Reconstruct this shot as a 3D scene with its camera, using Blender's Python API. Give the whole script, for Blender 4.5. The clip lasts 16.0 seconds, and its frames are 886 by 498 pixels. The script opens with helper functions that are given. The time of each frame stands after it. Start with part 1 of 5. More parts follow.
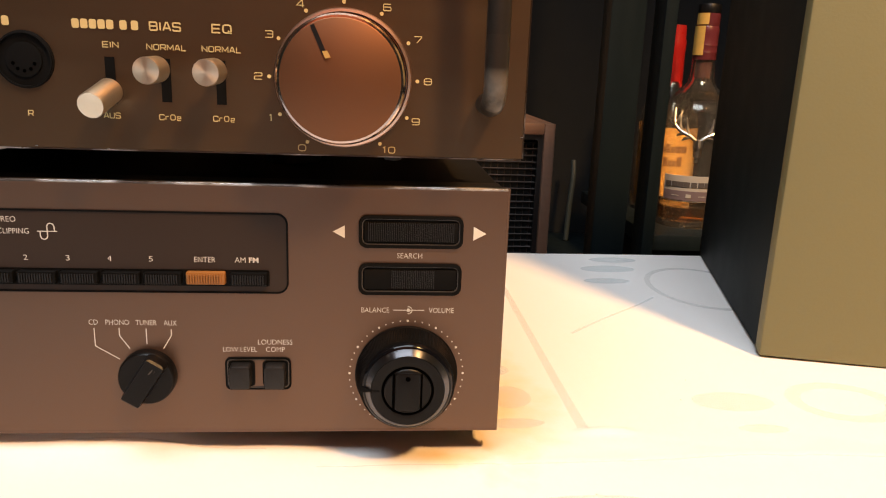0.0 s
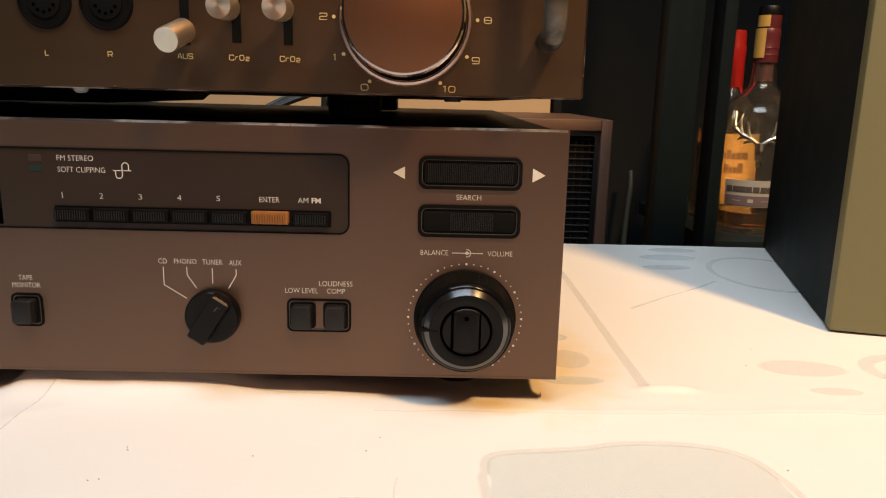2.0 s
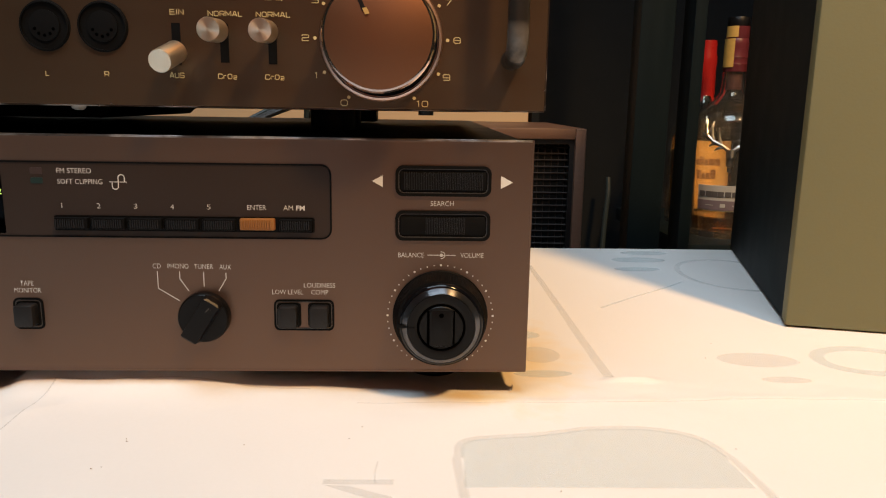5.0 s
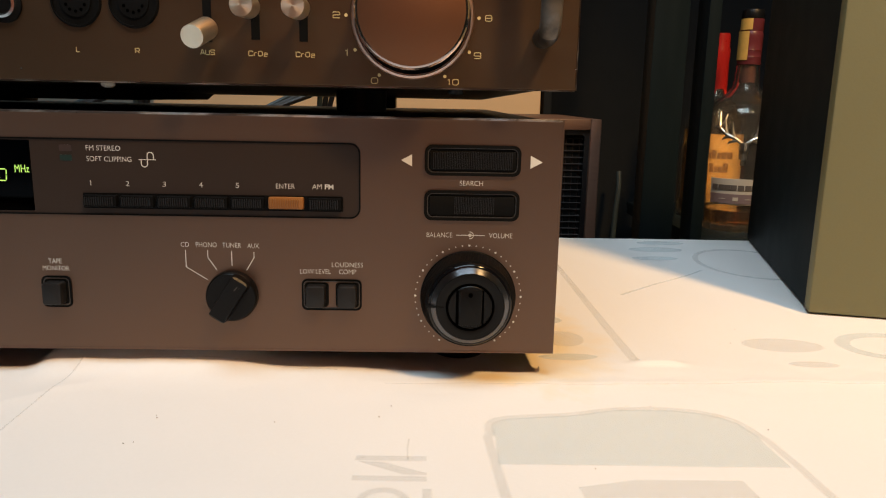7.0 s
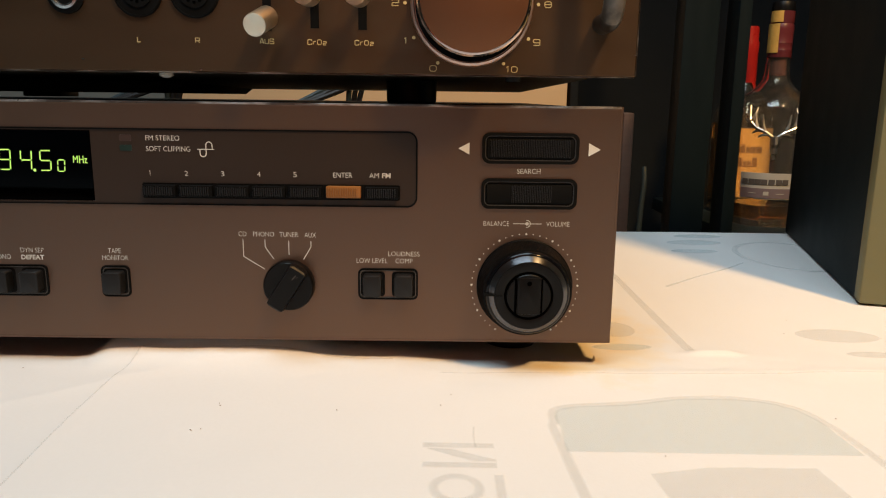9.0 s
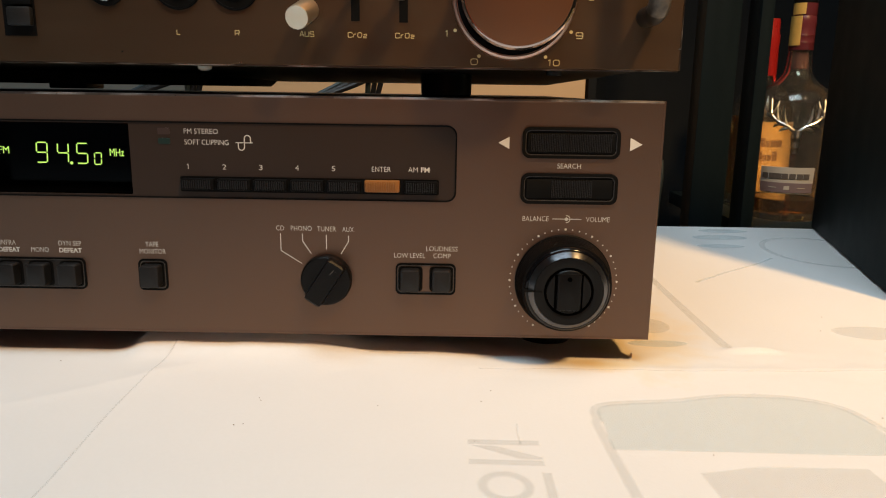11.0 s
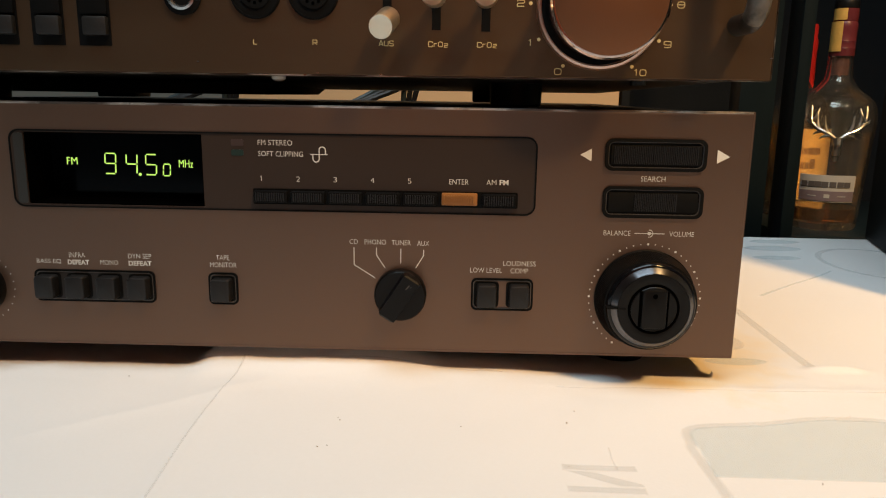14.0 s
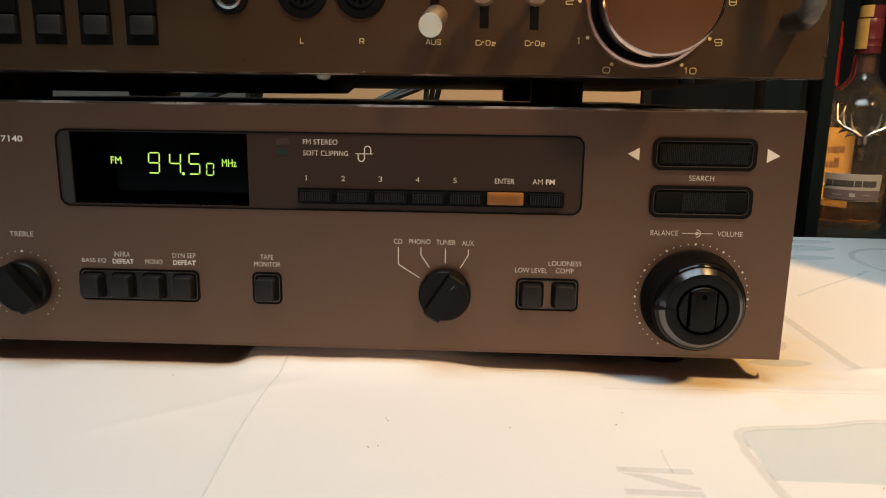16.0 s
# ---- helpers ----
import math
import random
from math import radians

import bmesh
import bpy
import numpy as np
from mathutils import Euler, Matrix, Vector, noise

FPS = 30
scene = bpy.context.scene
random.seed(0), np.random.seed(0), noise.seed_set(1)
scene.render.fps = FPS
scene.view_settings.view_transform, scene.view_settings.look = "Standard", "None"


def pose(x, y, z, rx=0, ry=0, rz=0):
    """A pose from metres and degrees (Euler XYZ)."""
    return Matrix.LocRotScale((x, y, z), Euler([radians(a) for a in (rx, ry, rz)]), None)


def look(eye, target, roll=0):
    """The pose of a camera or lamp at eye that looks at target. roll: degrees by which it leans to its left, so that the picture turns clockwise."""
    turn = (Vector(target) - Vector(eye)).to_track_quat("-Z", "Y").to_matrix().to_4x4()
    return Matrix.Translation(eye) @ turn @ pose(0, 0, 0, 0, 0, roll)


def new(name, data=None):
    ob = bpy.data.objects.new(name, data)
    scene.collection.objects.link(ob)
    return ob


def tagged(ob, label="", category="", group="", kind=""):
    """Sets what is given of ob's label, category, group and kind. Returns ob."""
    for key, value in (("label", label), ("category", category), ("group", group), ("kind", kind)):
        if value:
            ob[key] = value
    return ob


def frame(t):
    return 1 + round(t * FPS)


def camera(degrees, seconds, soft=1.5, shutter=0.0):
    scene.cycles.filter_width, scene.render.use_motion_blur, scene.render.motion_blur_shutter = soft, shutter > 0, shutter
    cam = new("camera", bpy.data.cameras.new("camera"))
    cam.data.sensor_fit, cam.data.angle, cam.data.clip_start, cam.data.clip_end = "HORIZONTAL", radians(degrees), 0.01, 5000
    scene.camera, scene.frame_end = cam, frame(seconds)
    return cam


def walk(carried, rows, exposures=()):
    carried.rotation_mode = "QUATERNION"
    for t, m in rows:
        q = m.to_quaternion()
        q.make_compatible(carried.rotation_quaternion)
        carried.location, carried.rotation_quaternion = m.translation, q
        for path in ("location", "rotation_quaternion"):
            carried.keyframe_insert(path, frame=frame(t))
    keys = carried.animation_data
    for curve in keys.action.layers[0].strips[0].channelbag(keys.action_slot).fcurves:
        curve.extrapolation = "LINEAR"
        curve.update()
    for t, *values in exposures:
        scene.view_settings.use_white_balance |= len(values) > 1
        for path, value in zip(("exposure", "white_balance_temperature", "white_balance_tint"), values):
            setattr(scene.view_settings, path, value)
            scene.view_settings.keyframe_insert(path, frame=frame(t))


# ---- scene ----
cam = camera(62.5, 16.0, soft=1.1)
PATH = [
    (0, (-0.0472, -0.2591, 0.1504), (0.1265, 1.6719, -0.3407), 2.10),
    (0.5, (-0.0440, -0.2638, 0.1286), (0.0388, 1.6910, -0.2863), 0.97),
    (1, (-0.0451, -0.2643, 0.1155), (-0.0015, 1.6931, -0.2925), 0.85),
    (1.5, (-0.0463, -0.2653, 0.1173), (-0.0216, 1.6884, -0.3098), 1.08),
    (2, (-0.0486, -0.2675, 0.1194), (-0.0233, 1.6880, -0.2990), 1.38),
    (2.5, (-0.0493, -0.2761, 0.1209), (-0.0166, 1.6823, -0.2838), 1.33),
    (3, (-0.0492, -0.2811, 0.1231), (-0.0285, 1.6796, -0.2708), 1.25),
    (3.5, (-0.0445, -0.2844, 0.1236), (-0.0016, 1.6760, -0.2700), 1.24),
    (6, (-0.0486, -0.2894, 0.1158), (0.0203, 1.6695, -0.2816), 0.89),
    (6.5, (-0.0530, -0.2896, 0.1129), (0.0078, 1.6681, -0.2914), 0.86),
    (7, (-0.0550, -0.2888, 0.1143), (0.0005, 1.6695, -0.2880), 1.15),
    (7.5, (-0.0602, -0.2887, 0.1128), (-0.0324, 1.6687, -0.2967), 1.26),
    (8, (-0.0627, -0.2885, 0.1105), (-0.0419, 1.6683, -0.3025), 1.15),
    (8.5, (-0.0673, -0.2875, 0.1115), (-0.0486, 1.6691, -0.3024), 1.20),
    (9, (-0.0716, -0.2884, 0.1099), (-0.0578, 1.6698, -0.2964), 0.73),
    (11.5, (-0.0863, -0.2844, 0.1104), (-0.1001, 1.6689, -0.3190), 0.88),
    (12, (-0.0899, -0.2827, 0.1106), (-0.1079, 1.6711, -0.3165), 0.82),
    (12.5, (-0.0956, -0.2825, 0.1127), (-0.1186, 1.6754, -0.2948), 0.86),
    (13, (-0.1001, -0.2820, 0.1112), (-0.1261, 1.6764, -0.2941), 0.89),
    (13.5, (-0.1016, -0.2801, 0.1115), (-0.1319, 1.6779, -0.2953), 1.15),
    (14, (-0.1080, -0.2779, 0.1119), (-0.1585, 1.6782, -0.3021), 0.84),
    (14.5, (-0.1128, -0.2763, 0.1109), (-0.1799, 1.6790, -0.3041), 0.80),
    (15, (-0.1163, -0.2747, 0.1124), (-0.1859, 1.6802, -0.3040), 1.22),
    (15.5, (-0.1183, -0.2751, 0.1109), (-0.1934, 1.6790, -0.3080), 1.14),
    (16, (-0.1210, -0.2768, 0.1118), (-0.2026, 1.6773, -0.3060), 0.73),
]
walk(cam, [(t, look(eye, target, roll)) for t, eye, target, roll in PATH],
     exposures=[(0, 0.36, 7250, 20), (0.5, 0.28, 6950, 15), (0.9, 0.16, 6750, 13), (1.5, 0.02, 6700, 12), (3.5, -0.05, 6600, 13), (6.5, -0.13, 6450, 10), (9, -0.15, 6450, 8), (12.5, -0.16, 6500, 8), (16, -0.15, 6650, 8)])

# ---------------------------------------------------------------- light
world = bpy.data.worlds.new("world")
scene.world = world
world.use_nodes = True
world.node_tree.nodes["Background"].inputs[0].default_value = (0.5, 0.6, 0.7, 1)
world.node_tree.nodes["Background"].inputs[1].default_value = 0.05

lamp_data = bpy.data.lights.new("warm_lamp", "SPOT")
lamp_data.spot_size, lamp_data.spot_blend = radians(41), 1.0
lamp_data.energy, lamp_data.color, lamp_data.shadow_soft_size = 222.0, (1.0, 0.595, 0.24), 0.12
warm = new("warm_lamp", lamp_data)
warm.matrix_world = look((0.704, -1.00, 1.72), (0.17, 0.34, 0.03))

# cool daylight fill from an unseen area lamp added overhead
day_data = bpy.data.lights.new("daylight_fill", "AREA")
day_data.energy, day_data.color = 38.5, (0.70, 0.88, 1.0)
day_data.shape, day_data.size, day_data.size_y = "RECTANGLE", 1.2, 1.2
day = new("daylight_fill", day_data)
day.matrix_world = pose(-0.30, -0.70, 1.93)


# ---------------------------------------------------------------- materials
def mat(name, color, rough=0.5, metal=0.0, vary=0.12, scale=60.0, bump=0.0, bump_scale=900.0, stretch=(1, 1, 1), spec=0.35, coat=0.0, per_object=0.0):
    m = bpy.data.materials.new(name)
    m.use_nodes = True
    n, l = m.node_tree.nodes, m.node_tree.links
    b = n["Principled BSDF"]
    b.inputs["Roughness"].default_value = rough
    b.inputs["Metallic"].default_value = metal
    b.inputs["Specular IOR Level"].default_value = spec
    b.inputs["Coat Weight"].default_value = coat
    tc = n.new("ShaderNodeTexCoord")
    mp = n.new("ShaderNodeMapping")
    mp.inputs["Scale"].default_value = stretch
    l.new(tc.outputs["Object"], mp.inputs["Vector"])
    big, fine = n.new("ShaderNodeTexNoise"), n.new("ShaderNodeTexNoise")
    big.inputs["Scale"].default_value, fine.inputs["Scale"].default_value = scale, bump_scale
    big.inputs["Detail"].default_value, fine.inputs["Detail"].default_value = 5, 3
    for x in (big, fine):
        l.new(mp.outputs["Vector"], x.inputs["Vector"])
    ramp = n.new("ShaderNodeMix")
    ramp.data_type = "RGBA"
    lo = [max(0.0, c * (1 - vary)) for c in color]
    hi = [min(1.0, c * (1 + vary)) for c in color]
    ramp.inputs["A"].default_value, ramp.inputs["B"].default_value = (*lo, 1), (*hi, 1)
    add = n.new("ShaderNodeMath")
    add.operation = "MULTIPLY_ADD"
    add.inputs[1].default_value = 0.4
    l.new(fine.outputs["Fac"], add.inputs[0])
    half = n.new("ShaderNodeMath")
    half.operation = "MULTIPLY"
    half.inputs[1].default_value = 0.6
    l.new(big.outputs["Fac"], half.inputs[0])
    l.new(half.outputs[0], add.inputs[2])
    l.new(add.outputs[0], ramp.inputs["Factor"])
    l.new(ramp.outputs["Result"], b.inputs["Base Color"])
    r = n.new("ShaderNodeMapRange")
    r.inputs["To Min"].default_value, r.inputs["To Max"].default_value = max(0.02, rough - 0.08), min(1, rough + 0.08)
    l.new(big.outputs["Fac"], r.inputs["Value"])
    l.new(r.outputs["Result"], b.inputs["Roughness"])
    if bump:
        bp = n.new("ShaderNodeBump")
        bp.inputs["Strength"].default_value, bp.inputs["Distance"].default_value = bump, 0.0004
        l.new(fine.outputs["Fac"], bp.inputs["Height"])
        l.new(bp.outputs["Normal"], b.inputs["Normal"])
    return m


def glow(name, color, strength):
    m = bpy.data.materials.new(name)
    m.use_nodes = True
    b = m.node_tree.nodes["Principled BSDF"]
    b.inputs["Base Color"].default_value = (*[c * 0.3 for c in color], 1)
    b.inputs["Emission Color"].default_value = (*color, 1)
    b.inputs["Emission Strength"].default_value = strength
    return m


def glass(name, color, rough=0.02, clear=1.0):
    m = bpy.data.materials.new(name)
    m.use_nodes = True
    b = m.node_tree.nodes["Principled BSDF"]
    b.inputs["Base Color"].default_value = (*color, 1)
    b.inputs["Roughness"].default_value = rough
    b.inputs["Transmission Weight"].default_value = clear
    b.inputs["IOR"].default_value = 1.45
    return m


def worn_metal(name, paint, bare):
    """Paint rubbed through to bare metal in short stretches along an edge."""
    m = mat(name, bare, 0.3, 0.9, 0.25, 300)
    n, l = m.node_tree.nodes, m.node_tree.links
    b = n["Principled BSDF"]
    tc, nz, rp, mx = n.new("ShaderNodeTexCoord"), n.new("ShaderNodeTexNoise"), n.new("ShaderNodeMapRange"), n.new("ShaderNodeMix")
    nz.inputs["Scale"].default_value, nz.inputs["Detail"].default_value = 45, 8
    l.new(tc.outputs["Object"], nz.inputs["Vector"])
    rp.inputs["From Min"].default_value, rp.inputs["From Max"].default_value = 0.48, 0.58
    l.new(nz.outputs["Fac"], rp.inputs["Value"])
    mx.data_type = "RGBA"
    mx.inputs["A"].default_value, mx.inputs["B"].default_value = (*paint, 1), (*bare, 1)
    l.new(rp.outputs["Result"], mx.inputs["Factor"])
    l.new(mx.outputs["Result"], b.inputs["Base Color"])
    return m


PANEL = (0.150, 0.094, 0.067)
M_PANEL = mat("panel_brown_grey", PANEL, 0.385, 0.80, 0.06, 25, 0.10, 2600)
M_DECK = mat("deck_bronze_paint", (0.112, 0.071, 0.042), 0.42, 0.85, 0.06, 22, 0.06, 2400, (1, 1, 5))
M_EDGE = worn_metal("worn_panel_edge", (0.12, 0.10, 0.09), (0.64, 0.60, 0.54))
M_DECK_EDGE = worn_metal("worn_deck_edge", (0.09, 0.07, 0.055), (0.6, 0.55, 0.5))
M_WINDOW = mat("tinted_window", (0.033, 0.0220, 0.0165), 0.36, 0.1, 0.05, 30, spec=0.2)
M_BLACK = mat("black_plastic", (0.0050, 0.0050, 0.0055), 0.42, 0, 0.25, 90, 0.15, 1800)
M_GROOVE = mat("black_groove", (0.0022, 0.0022, 0.0022), 0.7, 0, 0.2, 90, spec=0.12)
M_BUTTON = mat("charcoal_button", (0.0072, 0.0068, 0.0068), 0.45, 0, 0.15, 120, 0.2, 2200)
M_KEYDARK = mat("dark_key", (0.0036, 0.0036, 0.0036), 0.5, 0, 0.2, 90, spec=0.08)
M_TAPEKEY = mat("grey_tape_key", (0.0105, 0.0102, 0.0098), 0.5, 0, 0.2, 90, 0.2, 1800)
M_WELL = mat("dark_grey_well", (0.016, 0.014, 0.013), 0.5, 0, 0.15, 90)
M_KNURL = mat("knurled_black", (0.0035, 0.0035, 0.0035), 0.42, 0, 0.2, 90, spec=0.10)
M_GLOSS = mat("gloss_black_knob", (0.004, 0.004, 0.005), 0.13, 0, 0.2, 60, spec=0.7)
M_DARKCHROME = mat("gloss_black_ring", (0.003, 0.003, 0.004), 0.11, 0, 0.1, 60, spec=0.26)
M_BEVEL = mat("turned_black_bevel", (0.14, 0.14, 0.15), 0.34, 1.0, 0.08, 60)
M_HOLE = mat("deep_hole", (0.0008, 0.0008, 0.0008), 1.0, 0, 0.1, 80, spec=0.0)
M_SATIN = mat("satin_black_knob", (0.0040, 0.0038, 0.0038), 0.34, 0, 0.2, 80, 0.1, 2500, spec=0.16)
M_LINE_DIM = mat("dim_line", (0.075, 0.068, 0.062), 0.4, 0.3, 0.1, 80)
M_AMBER = mat("amber_button", (0.26, 0.105, 0.026), 0.4, 0, 0.1, 150, 0.1)
M_DISPLAY = mat("display_glass", (0.0018, 0.0024, 0.0032), 0.12, 0, 0.2, 10, spec=0.08)
M_STRIP = mat("display_side_strip", (0.022, 0.022, 0.020), 0.3, 0, 0.1, 40)
M_WHITE = mat("white_print", (0.66, 0.63, 0.57), 0.5, 0, 0.08, 200)
M_YELLOW = mat("yellow_print", (0.58, 0.45, 0.21), 0.5, 0, 0.08, 200)
M_GREEN = glow("display_green", (0.64, 1.0, 0.17), 1.15)
M_REDLED = mat("red_lens", (0.045, 0.028, 0.024), 0.3, 0, 0.1, 80)
M_GREENLED = mat("green_lens", (0.012, 0.026, 0.021), 0.3, 0, 0.1, 80)
M_COVER = mat("black_steel_cover", (0.0070, 0.0065, 0.0065), 0.48, 0.1, 0.2, 30, 0.25, 1500)
M_UNDER = mat("dark_underside", (0.20, 0.16, 0.125), 0.38, 0.85, 0.2, 30)
M_ALU = mat("spun_aluminium", (0.80, 0.69, 0.53), 0.34, 0.92, 0.06, 300)


def spun(m, draw=0.75, turn=0.0):
    """Turning marks: highlights drawn out across the lathe's circles."""
    n, l = m.node_tree.nodes, m.node_tree.links
    t = n.new("ShaderNodeTangent")
    t.direction_type, t.axis = "RADIAL", "Y"
    b = n["Principled BSDF"]
    b.inputs["Anisotropic"].default_value = draw
    b.inputs["Anisotropic Rotation"].default_value = turn
    l.new(t.outputs["Tangent"], b.inputs["Tangent"])


spun(M_ALU)
spun(M_BEVEL, 0.95, 0.25)
M_ROSE = mat("rose_bronze_knob_face", (0.185, 0.079, 0.039), 0.48, 0.80, 0.05, 30)
M_CHROME_SATIN = mat("satin_rose_metal", (0.70, 0.48, 0.38), 0.34, 1.0, 0.05, 60)
M_CHROME = mat("rose_chrome", (0.70, 0.52, 0.43), 0.14, 1.0, 0.05, 60)
M_HANDLE = mat("handle_black", (0.020, 0.016, 0.013), 0.42, 0.2, 0.3, 90)
M_HANDLE_WORN = worn_metal("handle_worn", (0.020, 0.016, 0.013), (0.34, 0.29, 0.24))


def worn_low(m, z0, z1):
    """Keep the rubbed patches below a height, fading out upwards."""
    n, l = m.node_tree.nodes, m.node_tree.links
    b = n["Principled BSDF"]
    mix = b.inputs["Base Color"].links[0].from_node
    was = mix.inputs["Factor"].links[0].from_socket
    was.node.inputs["From Min"].default_value, was.node.inputs["From Max"].default_value = 0.43, 0.62
    tc, sp, mr, mu = (n.new("ShaderNode" + k) for k in ("TexCoord", "SeparateXYZ", "MapRange", "Math"))
    l.new(tc.outputs["Object"], sp.inputs[0])
    mr.inputs["From Min"].default_value, mr.inputs["From Max"].default_value = z0, z1
    mr.inputs["To Min"].default_value, mr.inputs["To Max"].default_value = 1.0, 0.0
    l.new(sp.outputs["Z"], mr.inputs["Value"])
    mu.operation = "MULTIPLY"
    l.new(was, mu.inputs[0])
    l.new(mr.outputs["Result"], mu.inputs[1])
    l.new(mu.outputs[0], mix.inputs["Factor"])
    l.new(mu.outputs[0], b.inputs["Metallic"])


worn_low(M_HANDLE_WORN, 0.1400, 0.1500)
M_STEEL = mat("steel", (0.6, 0.58, 0.55), 0.25, 1.0, 0.1, 200)
M_OLIVE = mat("olive_front", (0.178, 0.166, 0.084), 0.62, 0, 0.05, 14, 0.15, 700)
M_SIDE = mat("black_side", (0.0044, 0.0088, 0.0100), 0.6, 0, 0.25, 40, 0.3, 900, spec=0.12)
M_WOOD = mat("brown_veneer", (0.118, 0.064, 0.042), 0.45, 0, 0.3, 40, 0.3, 500, (1, 1, 8))
M_DARKWOOD = mat("black_stained_wood", (0.0072, 0.0128, 0.0148), 0.45, 0, 0.35, 18, 0.3, 260, (6, 6, 0.6), spec=0.14)
M_LINE_DARK = mat("dark_wire", (0.028, 0.022, 0.020), 0.4, 0.4, 0.15, 60)
M_VOID = mat("black_back", (0.003, 0.005, 0.0065), 0.8, 0, 0.2, 20)
M_TAN = mat("tan_card", (0.58, 0.41, 0.24), 0.75, 0, 0.08, 18, 0.2, 500)
M_BLUE = mat("pale_blue_cable", (0.026, 0.042, 0.053), 0.4, 0, 0.1, 60)
M_PALE = mat("pale_cable", (0.030, 0.042, 0.044), 0.5, 0, 0.2, 60)
M_DARKCABLE = mat("black_cable", (0.01, 0.01, 0.011), 0.45, 0, 0.1, 60)
M_PAPER = mat("white_paper", (0.80, 0.77, 0.745), 0.62, 0, 0.035, 12, 0.12, 700)


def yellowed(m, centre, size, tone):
    """A yellow patch with a ragged edge in a paper material, round a point of the sheet."""
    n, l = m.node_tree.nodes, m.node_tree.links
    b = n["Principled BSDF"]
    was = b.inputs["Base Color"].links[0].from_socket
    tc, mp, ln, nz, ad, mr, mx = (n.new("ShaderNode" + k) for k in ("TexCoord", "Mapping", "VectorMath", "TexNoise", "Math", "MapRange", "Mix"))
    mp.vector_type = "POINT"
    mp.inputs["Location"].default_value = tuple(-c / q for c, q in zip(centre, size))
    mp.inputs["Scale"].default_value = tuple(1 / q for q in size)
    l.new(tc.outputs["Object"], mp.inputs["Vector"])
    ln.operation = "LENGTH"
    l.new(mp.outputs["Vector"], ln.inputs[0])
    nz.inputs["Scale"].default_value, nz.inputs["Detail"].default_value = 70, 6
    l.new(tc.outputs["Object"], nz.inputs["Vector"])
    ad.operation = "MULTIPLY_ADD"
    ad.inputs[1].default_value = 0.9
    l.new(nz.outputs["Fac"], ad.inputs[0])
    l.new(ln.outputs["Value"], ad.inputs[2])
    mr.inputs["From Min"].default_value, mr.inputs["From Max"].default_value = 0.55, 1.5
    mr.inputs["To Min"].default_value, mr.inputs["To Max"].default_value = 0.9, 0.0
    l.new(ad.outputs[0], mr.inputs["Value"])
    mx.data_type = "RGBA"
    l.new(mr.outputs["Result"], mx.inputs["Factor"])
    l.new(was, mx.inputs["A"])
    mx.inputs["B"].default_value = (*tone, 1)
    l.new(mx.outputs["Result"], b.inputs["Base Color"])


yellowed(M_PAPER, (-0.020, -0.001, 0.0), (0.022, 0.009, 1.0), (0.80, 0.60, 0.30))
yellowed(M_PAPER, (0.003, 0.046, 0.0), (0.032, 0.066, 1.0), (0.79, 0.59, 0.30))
M_PRINT = mat("grey_show_through", (0.585, 0.590, 0.575), 0.62, 0, 0.07, 90)
M_PRINT_PALE = mat("pale_show_through", (0.56, 0.66, 0.68), 0.62, 0, 0.05, 70)
M_CREASE_SHADE = mat("crease_shade", (0.62, 0.59, 0.55), 0.65, 0, 0.1, 120)
M_CRUMB = mat("dark_crumb", (0.38, 0.30, 0.24), 0.8, 0, 0.4, 400)
M_TABLE = mat("table_board", (0.30, 0.20, 0.12), 0.5, 0, 0.3, 20)
M_WALL = mat("cream_wall", (0.30, 0.27, 0.22), 0.85, 0, 0.06, 6, 0.2, 120)
M_DIMWALL = mat("dark_green_wall", (0.075, 0.085, 0.070), 0.85, 0, 0.06, 6, 0.2, 120)
M_REDBLOCK = mat("terracotta_reflector", (0.74, 0.16, 0.06), 0.85, 0, 0.08, 6, 0.2, 120)
M_CEIL = mat("white_ceiling", (0.55, 0.54, 0.52), 0.9, 0, 0.04, 5)
M_FLOOR = mat("oak_floor", (0.26, 0.16, 0.09), 0.45, 0, 0.3, 8, 0.2, 60, (1, 10, 1))
M_GLASS = glass("clear_bottle_glass", (0.93, 0.88, 0.79), 0.03, 0.991)
M_WHISKY = glass("amber_whisky", (0.86, 0.50, 0.14))
M_WHISKY_DARK = glass("dark_whisky", (0.70, 0.34, 0.09))
M_CAPSULE = mat("burgundy_capsule", (0.14, 0.025, 0.03), 0.35, 0, 0.15, 120)
M_SEAL = mat("yellow_seal", (0.66, 0.40, 0.10), 0.5, 0, 0.28, 160)
M_WAX = mat("red_wax", (0.50, 0.022, 0.018), 0.30, 0, 0.12, 90)
M_LABEL_CREAM = mat("cream_label", (0.46, 0.28, 0.085), 0.6, 0, 0.12, 90)
M_LABEL_WHITE = mat("white_label", (0.42, 0.40, 0.36), 0.55, 0, 0.08, 90)
M_LABEL_GREY = mat("grey_label", (0.17, 0.13, 0.14), 0.5, 0, 0.1, 90)
M_CORK = mat("dark_cork", (0.050, 0.016, 0.012), 0.7, 0, 0.3, 200)
M_INK = mat("dark_ink", (0.085, 0.075, 0.07), 0.6, 0, 0.1, 90)
M_INK_BROWN = mat("brown_ink", (0.17, 0.085, 0.03), 0.6, 0, 0.2, 90)
M_SILVER = mat("silver_relief", (0.66, 0.62, 0.55), 0.33, 1.0, 0.1, 90)


# ---------------------------------------------------------------- mesh helpers
def thing(name, x, y, z, label, category, rz=0.0, group="", kind=""):
    ob = new(name)
    ob.empty_display_size = 0.02
    ob.matrix_world = pose(x, y, z, 0, 0, rz)
    return tagged(ob, label, category, group, kind)


